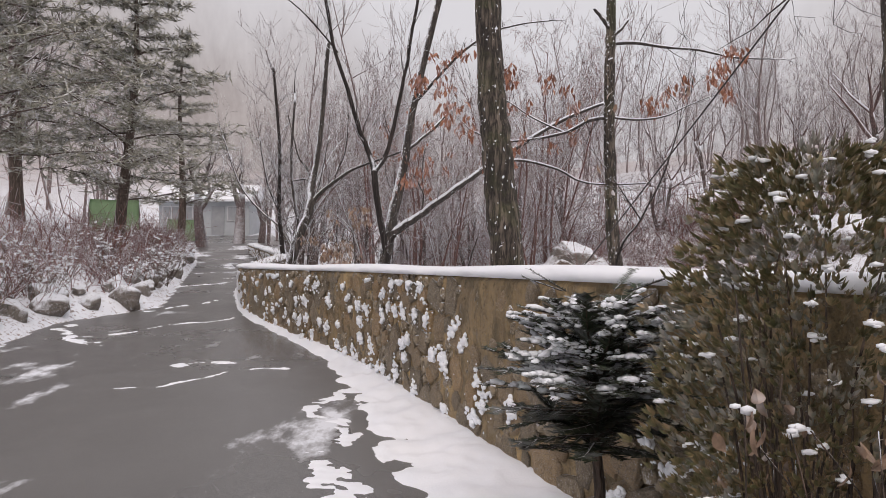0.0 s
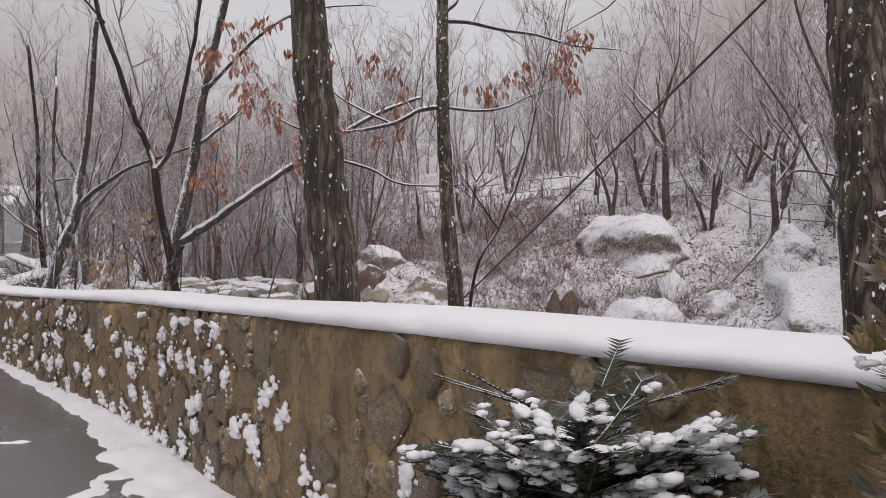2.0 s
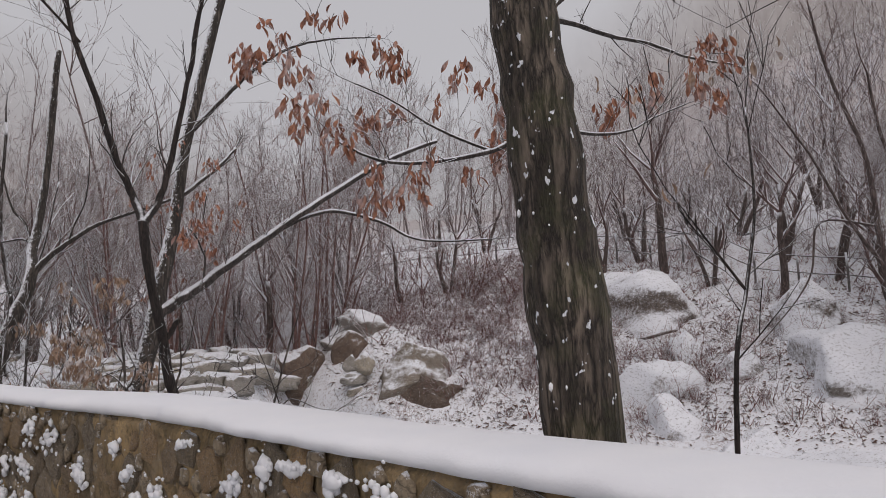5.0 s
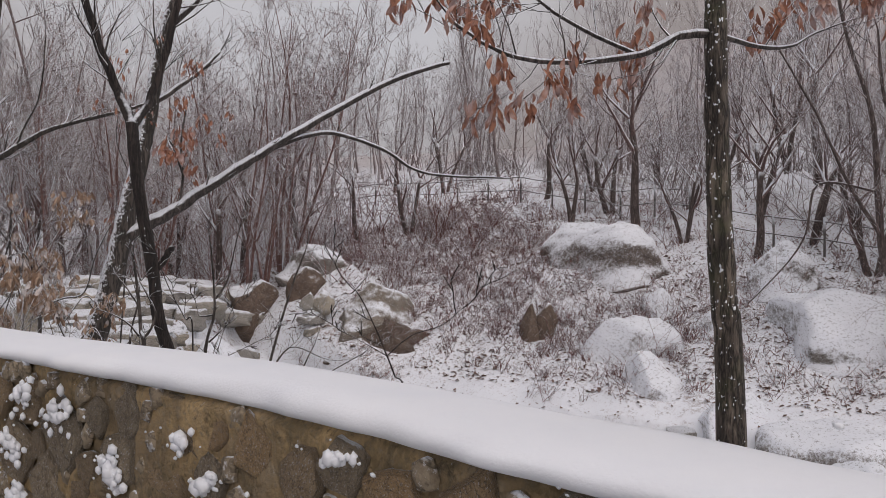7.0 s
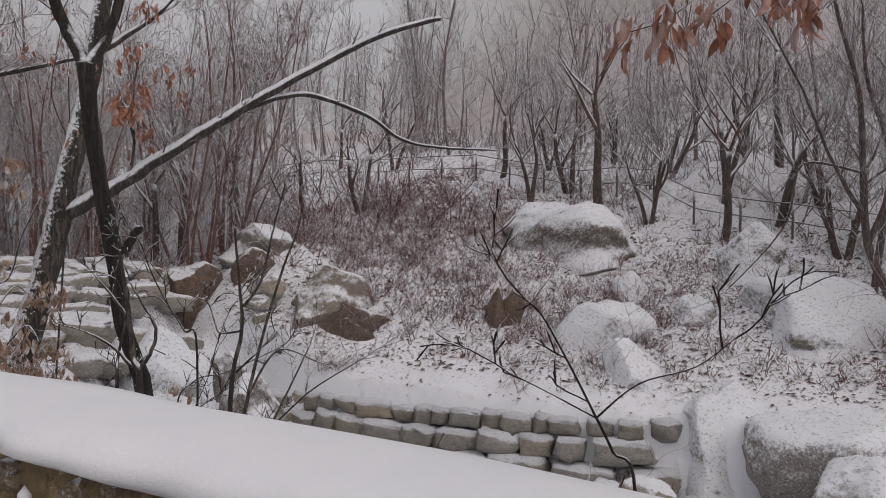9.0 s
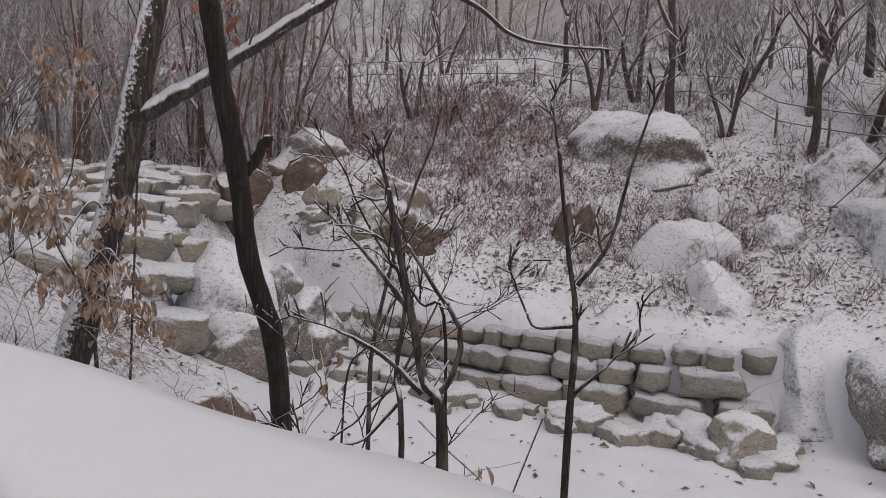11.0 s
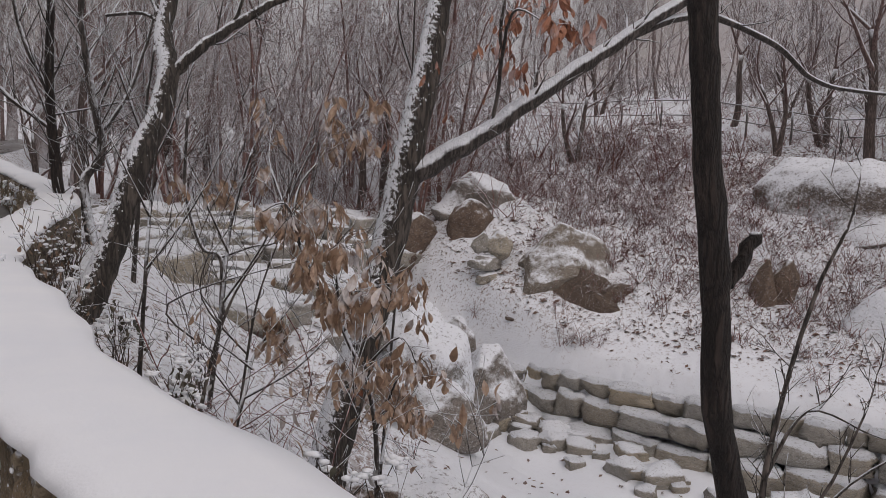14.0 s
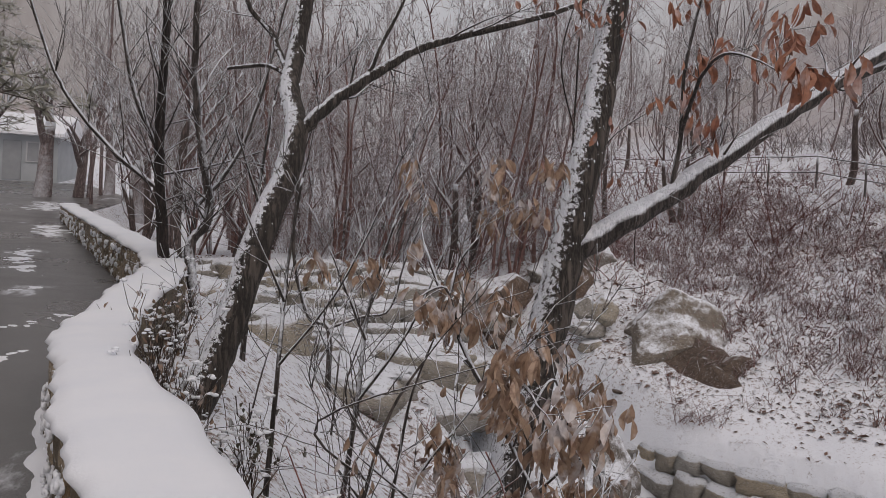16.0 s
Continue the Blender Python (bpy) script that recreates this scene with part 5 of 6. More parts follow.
def leaf_litter(n, seed):
    """Curled fallen leaves strewn over the slope and the banks."""
    r = np.random.RandomState(seed)
    y = r.uniform(9, 33, n)
    x = np.interp(y, BANK_Y, BANK_X) + np.where(r.uniform(size=n) < 0.75, r.uniform(0.3, 11.0, n), r.uniform(-9.0, 0.0, n))
    keep = x > wall_x(y) + 1.0
    x, y = x[keep], y[keep]
    z = ground_z(x, y) + 0.015
    keep = (z > -1.0) | (r.uniform(size=len(x)) < 0.12)
    x, y, z = x[keep], y[keep], z[keep]
    a, s = r.uniform(0, 6.283, len(x)), r.uniform(0.025, 0.065, len(x)) * np.where(r.uniform(size=len(x)) < 0.1, 1.6, 1.0)
    ux, uy, uz = np.cos(a) * s, np.sin(a) * s, r.uniform(-0.4, 0.7, len(x)) * s
    w = r.uniform(0.35, 0.6, len(x))
    vx, vy, vz = -np.sin(a) * s * w, np.cos(a) * s * w, r.uniform(-0.1, 0.8, len(x)) * s
    v = np.stack([np.stack([x - ux, y - uy, z - uz * 0.3], 1), np.stack([x + vx, y + vy, z + vz], 1), np.stack([x + ux, y + uy, z + uz], 1), np.stack([x - vx, y - vy, z + vz * 0.4], 1)], 1).reshape(-1, 3)
    f = [(4 * i, 4 * i + 1, 4 * i + 2, 4 * i + 3) for i in range(len(x))]
    ob = link_mesh("leaf_litter", v.tolist(), f, M_LITTER)
    return tagged(ob, "fallen brown leaves scattered over the thin snow", "leaves", kind="stuff")


M_LITTER = mat_leaf("fallen_leaf", (0.10, 0.052, 0.038), (0.20, 0.11, 0.078), (0.06, 0.034, 0.026), 0.12)
leaf_litter(24000, 71)

# ---------------------------------------------------------------- distance
def mat_distance():
    m = Nodes("painted_mist_hills")
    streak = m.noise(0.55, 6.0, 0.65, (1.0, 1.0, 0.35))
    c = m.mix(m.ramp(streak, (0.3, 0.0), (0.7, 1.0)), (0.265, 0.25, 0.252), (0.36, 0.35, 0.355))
    # Painted mist: the hill colour blends into pale sky grey with height.
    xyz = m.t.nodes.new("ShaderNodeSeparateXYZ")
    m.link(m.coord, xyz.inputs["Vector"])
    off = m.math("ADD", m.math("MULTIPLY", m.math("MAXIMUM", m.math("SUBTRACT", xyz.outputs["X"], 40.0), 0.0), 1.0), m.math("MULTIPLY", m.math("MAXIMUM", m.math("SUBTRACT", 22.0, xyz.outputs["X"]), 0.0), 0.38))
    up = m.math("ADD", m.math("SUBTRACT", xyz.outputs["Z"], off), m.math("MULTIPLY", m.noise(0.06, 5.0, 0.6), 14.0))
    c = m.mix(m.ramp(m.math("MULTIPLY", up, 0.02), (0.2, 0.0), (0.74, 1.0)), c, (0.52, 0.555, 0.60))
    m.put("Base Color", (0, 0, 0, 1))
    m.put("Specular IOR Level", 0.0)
    # The backdrop glows with this painted colour and takes no light.
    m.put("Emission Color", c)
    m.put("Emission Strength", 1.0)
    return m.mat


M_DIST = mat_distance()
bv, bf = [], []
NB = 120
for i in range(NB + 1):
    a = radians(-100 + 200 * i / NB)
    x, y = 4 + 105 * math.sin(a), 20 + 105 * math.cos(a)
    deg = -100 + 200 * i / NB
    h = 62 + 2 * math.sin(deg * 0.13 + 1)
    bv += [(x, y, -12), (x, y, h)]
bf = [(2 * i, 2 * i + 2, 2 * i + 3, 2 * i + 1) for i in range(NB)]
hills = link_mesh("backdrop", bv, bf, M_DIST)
tagged(hills, "glowing backdrop of wooded hills with mist painted into its colour", "hills", kind="structure")

# ---------------------------------------------------------------- shrubs beside the parapet
M_NEEDLE = mat_leaf("yew_needle", (0.024, 0.038, 0.018), (0.055, 0.075, 0.032), (0.016, 0.022, 0.012), 0.25)
M_THUJA = mat_leaf("thuja_scale", (0.115, 0.12, 0.05), (0.31, 0.22, 0.12), (0.08, 0.085, 0.035), 0.3)
M_STEM = mat_bark("shrub_stem", (0.07, 0.05, 0.04), (0.17, 0.12, 0.09), 0.7, 0.9, 20.0, 0.5)
M_DEAD = mat_leaf("dead_shrub_leaf", (0.17, 0.11, 0.075), (0.34, 0.23, 0.16), (0.10, 0.065, 0.045), 0.35)


def yew(x, y, z):
    rng = random.Random(31)
    root = tagged(empty("yew_tree", x, y, z), "small dark yew with snow pillows on its flat branches", "shrub")
    tb = Tubes()
    tb.tube([Vector((0, 0, -0.1)), Vector((0.01, 0, 0.2)), Vector((-0.01, 0.01, 0.45)), Vector((0, 0, 0.62)), Vector((0.01, 0, 0.8))], [0.022, 0.02, 0.017, 0.012, 0.006], 8)
    tb.make("trunk", M_STEM, root)
    br, nd = Tubes(), Tubes()
    snow = Blobs()

    def needles(p, q, n):
        d = (q - p)
        side = d.cross(Vector((0, 0, 1))).normalized()
        for i in range(n):
            c = p + d * (i + 0.5) / n
            for s in (-1, 1):
                w = (side * s + d.normalized() * 0.6 + Vector((0, 0, rng.uniform(-0.1, 0.25)))).normalized()
                ln = rng.uniform(0.022, 0.042)
                b = len(nd.v)
                e = d.normalized() * 0.0048
                nd.v += [c - e, c + e, c + w * ln]
                nd.f.append((b, b + 1, b + 2))

    for k in range(120):
        a = k * 2.399 + rng.uniform(-0.2, 0.2)
        h = 0.41 + 0.46 * (k / 120) ** 0.85
        ln = (0.37 - 0.16 * max(0, (h - 0.62) / 0.3)) * rng.uniform(0.8, 1.1)
        if h < 0.54:
            ln *= 0.7
        dr = Vector((math.cos(a), math.sin(a), rng.uniform(-0.05, 0.75)))
        p = Vector((0, 0, h - 0.08))
        pts = [p]
        for i in range(5):
            dr = (dr + Vector((rng.uniform(-0.1, 0.1), rng.uniform(-0.1, 0.1), rng.uniform(-0.1, 0.04)))).normalized()
            pts.append(pts[-1] + dr * ln / 5)
        br.tube(pts, [0.007, 0.006, 0.005, 0.004, 0.003, 0.002], 4)
        for i in range(1, 6):
            needles(pts[i - 1], pts[i], 10)
            for s in (-1, 1):
                side = dr.cross(Vector((0, 0, 1))).normalized() * s
                t = pts[i] + (side * 0.8 + dr * 0.9 + Vector((0, 0, rng.uniform(-0.15, 0.1)))).normalized() * ln * 0.3 * (1.15 - i * 0.12)
                br.tube([pts[i], t], [0.0028, 0.0015], 3)
                needles(pts[i], t, 13)
                if h > 0.7 and rng.random() < 0.34:
                    for _ in range(4):
                        c = pts[i].lerp(t, rng.uniform(0.1, 1.0))
                        r = rng.uniform(0.006, 0.013)
                        snow.add(c + Vector((rng.uniform(-1, 1) * 0.01, rng.uniform(-1, 1) * 0.01, r * 0.5)), (r * 1.4, r * 1.2, r * 0.75), rng, 1)
        if h > 0.58:
            for i in range(2, 6):
                if rng.random() < 0.85:
                    seg = pts[i] - pts[i - 1]
                    if seg.normalized().z > 0.5:
                        continue
                    along = seg.normalized().to_track_quat("X", "Z").to_matrix().to_4x4()
                    for _ in range(3):
                        r = rng.uniform(0.010, 0.017)
                        c = pts[i - 1].lerp(pts[i], rng.uniform(0.0, 1.1)) + Vector((rng.gauss(0, 0.012), rng.gauss(0, 0.012), r * 0.5))
                        snow.add(c, (r * rng.uniform(1.3, 2.1), r * 1.3, r * 0.75), rng, 1, along)
                    for _ in range(5):
                        c = pts[i - 1].lerp(pts[i], rng.uniform(0.0, 1.2))
                        r = rng.uniform(0.006, 0.012)
                        snow.add(c + Vector((rng.uniform(-1, 1) * 0.024, rng.uniform(-1, 1) * 0.024, r * 0.55)), (r * 1.35, r * 1.2, r * 0.8), rng, 1)
    for k in range(6):
        a = rng.uniform(0, 6.28)
        p = Vector((math.cos(a) * 0.12, math.sin(a) * 0.12, 0.9))
        q = p + Vector((math.cos(a) * 0.14, math.sin(a) * 0.14, rng.uniform(0.02, 0.08)))
        br.tube([p, q], [0.003, 0.0015], 3)
        needles(p, q, 14)
    ob = br.make("twig_spray", M_STEM, root)
    nd.make("needles", M_NEEDLE, root, "", False)
    snow.make("snow_load", root, "rounded pillows of fresh snow")["kind"] = "stuff"


yew(0.54, 2.74, 0.4)


def thuja(x, y, z):
    rng = random.Random(33)
    root = tagged(empty("thuja_bush", x, y, z), "tall olive-brown arborvitae bush with snow flecks", "shrub")
    st, fo = Tubes(), Tubes()
    snow = Blobs()
    for k in range(46):
        a, t = rng.uniform(0, 6.28), rng.uniform(0.35, 1.0)
        r = 0.34 * math.sqrt(rng.random())
        top = Vector((math.cos(a) * r, math.sin(a) * r, 0.25 + 1.2 * t - r * 0.5))
        st.tube(bent(Vector((rng.uniform(-0.06, 0.06), rng.uniform(-0.06, 0.06), -0.05)), top, 6, 0.05, rng), [0.008 * (1 - 0.12 * i) for i in range(7)], 5)
    for k in range(4600):
        a = rng.uniform(0, 6.28)
        u = rng.random() ** 0.75
        zc = 0.12 + 1.42 * u
        env = 0.375 * math.sin(math.pi * min(1, 0.2 + 0.72 * u)) ** 0.5 * (1 + 0.2 * math.sin(3 * a + zc * 5) + 0.12 * math.sin(7 * a - zc * 11))
        r = env * rng.uniform(0.55, 1.0)
        p = Vector((math.cos(a) * r, math.sin(a) * r, zc))
        if (zc < 0.75 and rng.random() < 0.3) or (x + p.x > float(wall_x(y + p.y)) - 0.06 and zc + z < 1.42):
            continue
        d = Vector((math.cos(a), math.sin(a), rng.uniform(0.3, 1.4))).normalized()
        s = d.orthogonal().normalized()
        s.rotate(Matrix.Rotation(rng.uniform(0, 6.28), 3, d))
        for i in range(9):
            w = (d + s * (i - 4) * 0.22 + Vector((rng.uniform(-1, 1), rng.uniform(-1, 1), rng.uniform(-1, 1))) * 0.12).normalized()
            ln = rng.uniform(0.024, 0.05) * (1 - abs(i - 4) * 0.1)
            n = w.cross(s).normalized() * 0.0035 + s * 0.003
            b = len(fo.v)
            fo.v += [p, p + w * ln * 0.5 + n, p + w * ln, p + w * ln * 0.5 - n]
            fo.f.append((b, b + 1, b + 2, b + 3))
        if rng.random() < 0.03:
            q = rng.uniform(0.006, 0.013)
            snow.add(p + d * 0.03, (q * 1.9, q * 1.4, q * 0.6), rng, 1)
            for _ in range(4):
                q = rng.uniform(0.003, 0.009)
                snow.add(p + d * 0.03 + Vector((rng.gauss(0, 0.008), rng.gauss(0, 0.008), rng.gauss(0, 0.005))), (q * 1.3, q, q * 0.7), rng, 1)
    st.make("twig_spray", M_STEM, root)
    fo.make("foliage", M_THUJA, root, "", False)
    snow.make("snow_dusting", root, "small flecks of snow")["kind"] = "stuff"


thuja(0.95, 2.02, 0.14)


def dead_shrub(x, y, z, seed, h, spread, leaves, mat, name="dead_shrub", label="withered shrub with limp brown leaves and snow", snowy=40, stems=16):
    rng = random.Random(seed)
    root = tagged(empty(name, x, y, z), label, "shrub")
    st, lf, ends = Tubes(), Tubes(), []
    snow = Blobs()
    for k in range(stems):
        a = rng.uniform(0, 6.28)
        d = Vector((math.cos(a) * spread, math.sin(a) * spread, 1))
        twig_spray(st, Vector((rng.uniform(-0.05, 0.05), rng.uniform(-0.05, 0.05), -0.03)), d, h * rng.uniform(0.6, 1.0), 0.006, 2, rng, 4, 2, 0.3, 0.5, 0.0018, ends)
    for _ in range(leaves):
        p, d = rng.choice(ends)
        p = p + Vector((rng.uniform(-1, 1), rng.uniform(-1, 1), rng.uniform(-1, 1))) * 0.05
        lf.leaf(p, Vector((rng.uniform(-0.7, 0.7), rng.uniform(-0.7, 0.7), -0.8)), rng.uniform(0.025, 0.055), rng.uniform(0.012, 0.026), rng, 0.5)
    for _ in range(snowy):
        p, d = rng.choice(ends)
        for _ in range(3):
            q = rng.uniform(0.005, 0.014)
            snow.add(p + Vector((rng.gauss(0, 0.012), rng.gauss(0, 0.012), rng.gauss(0, 0.006))), (q * 1.4, q, q * 0.7), rng, 1)
    st.make("twig_spray", M_STEM, root)
    if leaves:
        lf.make("leaves", mat, root, "", False)
    if snowy:
        snow.make("snow_dusting", root, "small flecks of snow")["kind"] = "stuff"
    return root


dead_shrub(0.92, 1.3, 0.08, 51, 0.7, 0.35, 280, M_DEAD)
dead_shrub(1.3, 0.95, 0.08, 52, 0.7, 0.35, 200, M_DEAD)
dead_shrub(0.68, 1.75, 0.11, 53, 0.5, 0.35, 130, M_DEAD)

M_DARKLEAF = mat_leaf("dark_shrub_leaf", (0.045, 0.042, 0.026), (0.10, 0.078, 0.05), (0.03, 0.028, 0.018), 0.5)
for k, (x, y) in enumerate([(-2.5, 12.7), (-2.85, 13.9), (-2.1, 11.6)]):
    dead_shrub(x, y, gz(x, y), 560 + k, 0.36, 0.6, 60, M_DARKLEAF, "bank_shrub", "low dark-leaved shrub dusted with snow behind the parapet", 70, 12)
for k, (x, y) in enumerate([(-3.15, 14.0), (-3.3, 14.4), (-3.42, 15.5), (-3.4, 16.4)]):
    dead_shrub(x, y, gz(x, y), 580 + k, 0.45, 0.3, 45, M_DEAD, "dead_shrub", "dry tan stalks standing against the parapet", 30, 14)
M_BLACK = mat_plain("black_planter_plastic", (0.012, 0.012, 0.013), (0.03, 0.03, 0.032), 0.5, 15.0)
planter = tagged(empty("planter_edging", 0.45, 2.45, 0.17), "low black plastic edging round the snowy planting bed", "edging")
for a, b in (((-0.1, 0.0, 0.09), (0.75, 0.55, 0.14)), ((-0.1, 0.0, 0.09), (0.15, -1.2, 0.02)), ((0.15, -1.2, 0.02), (0.75, -1.25, 0.04))):
    tb = Tubes()
    tb.tube([Vector(a), (Vector(a) + Vector(b)) / 2 + Vector((0, 0, 0.004)), Vector(b)], [0.016] * 3, 6)
    tb.make("rail", M_BLACK, planter)


# ---------------------------------------------------------------- snow on the lane
def drift(name, p0, p1, width, height, seed, label, n=40, k=14, lean=0.0):
    """Snow lying along a line on the lane; it thins out raggedly to its edges."""
    rng = random.Random(seed)
    off = Vector((rng.uniform(0, 90), rng.uniform(0, 90), 0))
    a, b = Vector((*p0, 0)), Vector((*p1, 0))
    d = (b - a)
    s = Vector((-d.y, d.x, 0)).normalized()
    v, f = [], []
    for i in range(n + 1):
        t = i / n
        for j in range(k + 1):
            u = (j / k * 2 - 1)
            sway = noise.noise(Vector((t * d.length * 1.3, 5.0, 0)) + off) * 0.3 + noise.noise(Vector((t * d.length * 4.0, 9.0, 0)) + off) * 0.08
            p = a + d * t + s * (u * width * (1.0 + 0.7 * noise.noise(Vector((t * d.length * 3.0, 1.0, 0)) + off)) + sway * min(1, 4 * t, 4 * (1 - t)))
            body = (1 - abs(u) ** 1.5) * min(1, 6 * t, 6 * (1 - t))
            g = noise.noise(Vector((p.x * 5, p.y * 5, 0)) + off) * 0.6 + noise.noise(Vector((p.x * 17, p.y * 17, 3)) + off) * 0.35
            z = height * (body * 0.85 - 0.66 + g * 1.7) if width > 0.09 else height * (body * 1.2 - 0.92 + g * 2.2)
            v.append((p.x, p.y, SLOPE * p.y + 0.012 * math.sin(p.x * 2.1 + p.y * 0.7) + max(-0.02, min(z, height))))
    f = [(i * (k + 1) + j, i * (k + 1) + j + 1, (i + 1) * (k + 1) + j + 1, (i + 1) * (k + 1) + j) for i in range(n) for j in range(k)]
    ob = link_mesh(name, v, f, M_SNOW, smooth=True)
    return tagged(ob, label, "snow")


foot_v, NF = [], 26
foot_y = np.arange(-1.0, 15.5, 0.045)
for y in foot_y:
    p, o = wall_frame(float(y))
    w = float(np.interp(y, [-1, 2.0, 3.2, 4.5, 5.5, 6.6, 7.6, 9, 15], [1.2, 1.05, 0.85, 0.66, 0.5, 0.36, 0.16, 0.1, 0.1]))
    for j in range(NF):
        s = j / (NF - 1) * (w + 0.22) - 0.02
        q = p + o * s
        g = noise.noise(Vector((q.x * 4.2, q.y * 4.2, 1.0))) * 0.035 + noise.noise(Vector((q.x * 13, q.y * 13, 7.0))) * 0.018
        z = 0.085 * (1 - s / max(w, 0.01)) ** 1.0 + g * (1.0 if s > 0.05 else 0.4) - 0.004
        foot_v.append((q.x, q.y, SLOPE * q.y + max(-0.03, min(z, 0.12))))
ff = [(i * NF + j, i * NF + j + 1, (i + 1) * NF + j + 1, (i + 1) * NF + j) for i in range(len(foot_y) - 1) for j in range(NF - 1)]
tagged(link_mesh("snow_bank", foot_v, ff, M_SNOW, smooth=True), "ragged bank of snow along the foot of the parapet", "snow")
for k, (a, b, w, h) in enumerate([
    ((-2.9, 6.3), (-1.15, 7.2), 0.05, 0.012), ((-2.55, 7.1), (-2.05, 7.5), 0.2, 0.014), ((-4.4, 8.9), (-2.6, 10.9), 0.05, 0.012), ((-0.95, 6.4), (-0.55, 4.7), 0.12, 0.012),
    ((-0.75, 4.6), (-0.3, 3.2), 0.2, 0.013), ((-5.0, 10.6), (-3.4, 13.2), 0.06, 0.014), ((-3.6, 8.3), (-5.0, 10.2), 0.12, 0.018), ((-5.4, 15.2), (-4.3, 16.6), 0.07, 0.014),
    ((-6.2, 18.4), (-4.9, 19.5), 0.1, 0.014), ((-5.5, 20.2), (-6.3, 23.4), 0.22, 0.014), ((-7.0, 21.5), (-7.6, 24.0), 0.3, 0.014), ((-6.2, 25.0), (-7.4, 28.0), 0.35, 0.014),
    ((-8.2, 26.0), (-9.3, 30.0), 0.4, 0.016), ((-8.5, 32.0), (-9.5, 37.0), 0.7, 0.02), ((-10.5, 33.0), (-12.5, 38.0), 0.6, 0.02), ((-4.9, 17.2), (-4.4, 17.9), 0.12, 0.012)]):
    drift("snow_patch", a, b, w, h, 400 + k, "thin ragged streak of snow on wet asphalt", 90, 16)


# ---------------------------------------------------------------- left verge
rng = random.Random(77)
verge = [lump("verge_rock", 0.3, 0.25, 0.24, 500 + k, M_BOULDER, 3, 0.3, 7) for k in range(6)]
n_rock = 0
for j in range(64):
    y = 7.4 + j * 0.36 + rng.uniform(-0.1, 0.1)
    row = j % 2
    x = float(np.interp(y, EDGE_Y, EDGE_X)) - 0.18 - row * 0.4 - rng.uniform(0, 0.2)
    s = rng.uniform(0.35, 0.85)
    ob = verge[n_rock] if n_rock < 6 else copy_thing(verge[n_rock % 6], Matrix.Identity(4))
    ob.matrix_basis = pose(x, y, gz(x, y) + 0.06, rng.uniform(-15, 15), rng.uniform(-15, 15), rng.uniform(0, 360)) @ Matrix.Diagonal((s, s, s * rng.uniform(0.8, 1.3), 1))
    tagged(ob, "rough verge rock with a lump of snow", "rock", "rocks along the lane")
    n_rock += 1


def verge_spot():
    y = rs.uniform(7, 34)
    return float(np.interp(y, EDGE_Y, EDGE_X)) - 0.35 - abs(rs.normal(0, 1.6)), y


scatter("undergrowth", brushes, pick(380, verge_spot), M_BRUSH, "brown leafless shrubs along the rocky verge", "undergrowth", 0.6, 1.3, 8)
for k, (x, y, s) in enumerate([(-5.5, 9.6, 0.75), (-5.3, 10.4, 0.55), (-5.6, 11.2, 0.6), (-5.9, 8.6, 0.8), (-5.2, 12.4, 0.55), (-6.4, 10.2, 0.9), (-5.0, 13.4, 0.6), (-5.3, 9.0, 0.7), (-5.2, 14.6, 0.6), (-5.9, 13.2, 0.8), (-5.6, 16.0, 0.7), (-4.9, 8.1, 0.6)]):
    dead_shrub(x, y, gz(x, y), 540 + k, s, 0.7, 60, M_DEAD, "verge_shrub", "low brown verge shrub holding clumps of snow", 90, 14)

# Needle colours lightened to suggest haze; the snow flecks come on top.
M_PINE = mat_leaf("hazed_pine_needle", (0.23, 0.225, 0.175), (0.37, 0.36, 0.30), (0.17, 0.17, 0.135), 0.5)
M_PINEBARK = mat_bark("pine_bark", (0.11, 0.08, 0.065), (0.20, 0.15, 0.125), 0.5, 0.8, 10.0, 0.6)


def pine(seed, h, r, low, reach):
    rng = random.Random(seed)
    root = tagged(empty("pine_tree"), "tall pine with drooping snow-dusted needle sprays", "tree", "pines beside the lane")
    tb = Tubes()
    pts = bent(Vector((0, 0, -0.3)), Vector((0.3, 0.1, h)), 9, 0.03, rng)
    tb.tube(pts, [r * (1.1 - 0.95 * i / 9) for i in range(10)], 9)
    tb.make("trunk", M_PINEBARK, root)
    nd, br = Tubes(), Tubes()
    for k in range(40):
        t = low + (1 - low) * (k / 40) ** 0.9
        p = pts[0].lerp(pts[-1], t)
        i = min(8, int(t * 9))
        p = pts[i].lerp(pts[i + 1], t * 9 - i) if i < 9 else pts[-1]
        a = k * 2.4 + rng.uniform(-0.4, 0.4)
        ln = reach * (1.15 - t) * rng.uniform(0.7, 1.1)
        d = Vector((math.cos(a), math.sin(a), rng.uniform(-0.05, 0.25)))
        line = bent(p, p + d * ln, 5, 0.06, rng)
        br.tube(line, [0.035 * (1 - 0.17 * j) for j in range(6)], 4)
        for j in range(1, 6):
            for _ in range(8):
                c = line[j] + Vector((rng.uniform(-1, 1), rng.uniform(-1, 1), rng.uniform(-0.35, 0.35))) * ln * 0.17
                br.tube([line[j], c], [0.008, 0.004], 3)
                for _ in range(9):
                    w = Vector((rng.uniform(-1, 1), rng.uniform(-1, 1), rng.uniform(-0.5, 0.6))).normalized()
                    b = len(nd.v)
                    e = w.orthogonal().normalized() * 0.02
                    nd.v += [c - e, c + e, c + w * rng.uniform(0.16, 0.32)]
                    nd.f.append((b, b + 1, b + 2))
    br.make("crown", M_PINEBARK, root)
    nd.make("needles", M_PINE, root, "", False)
    return root


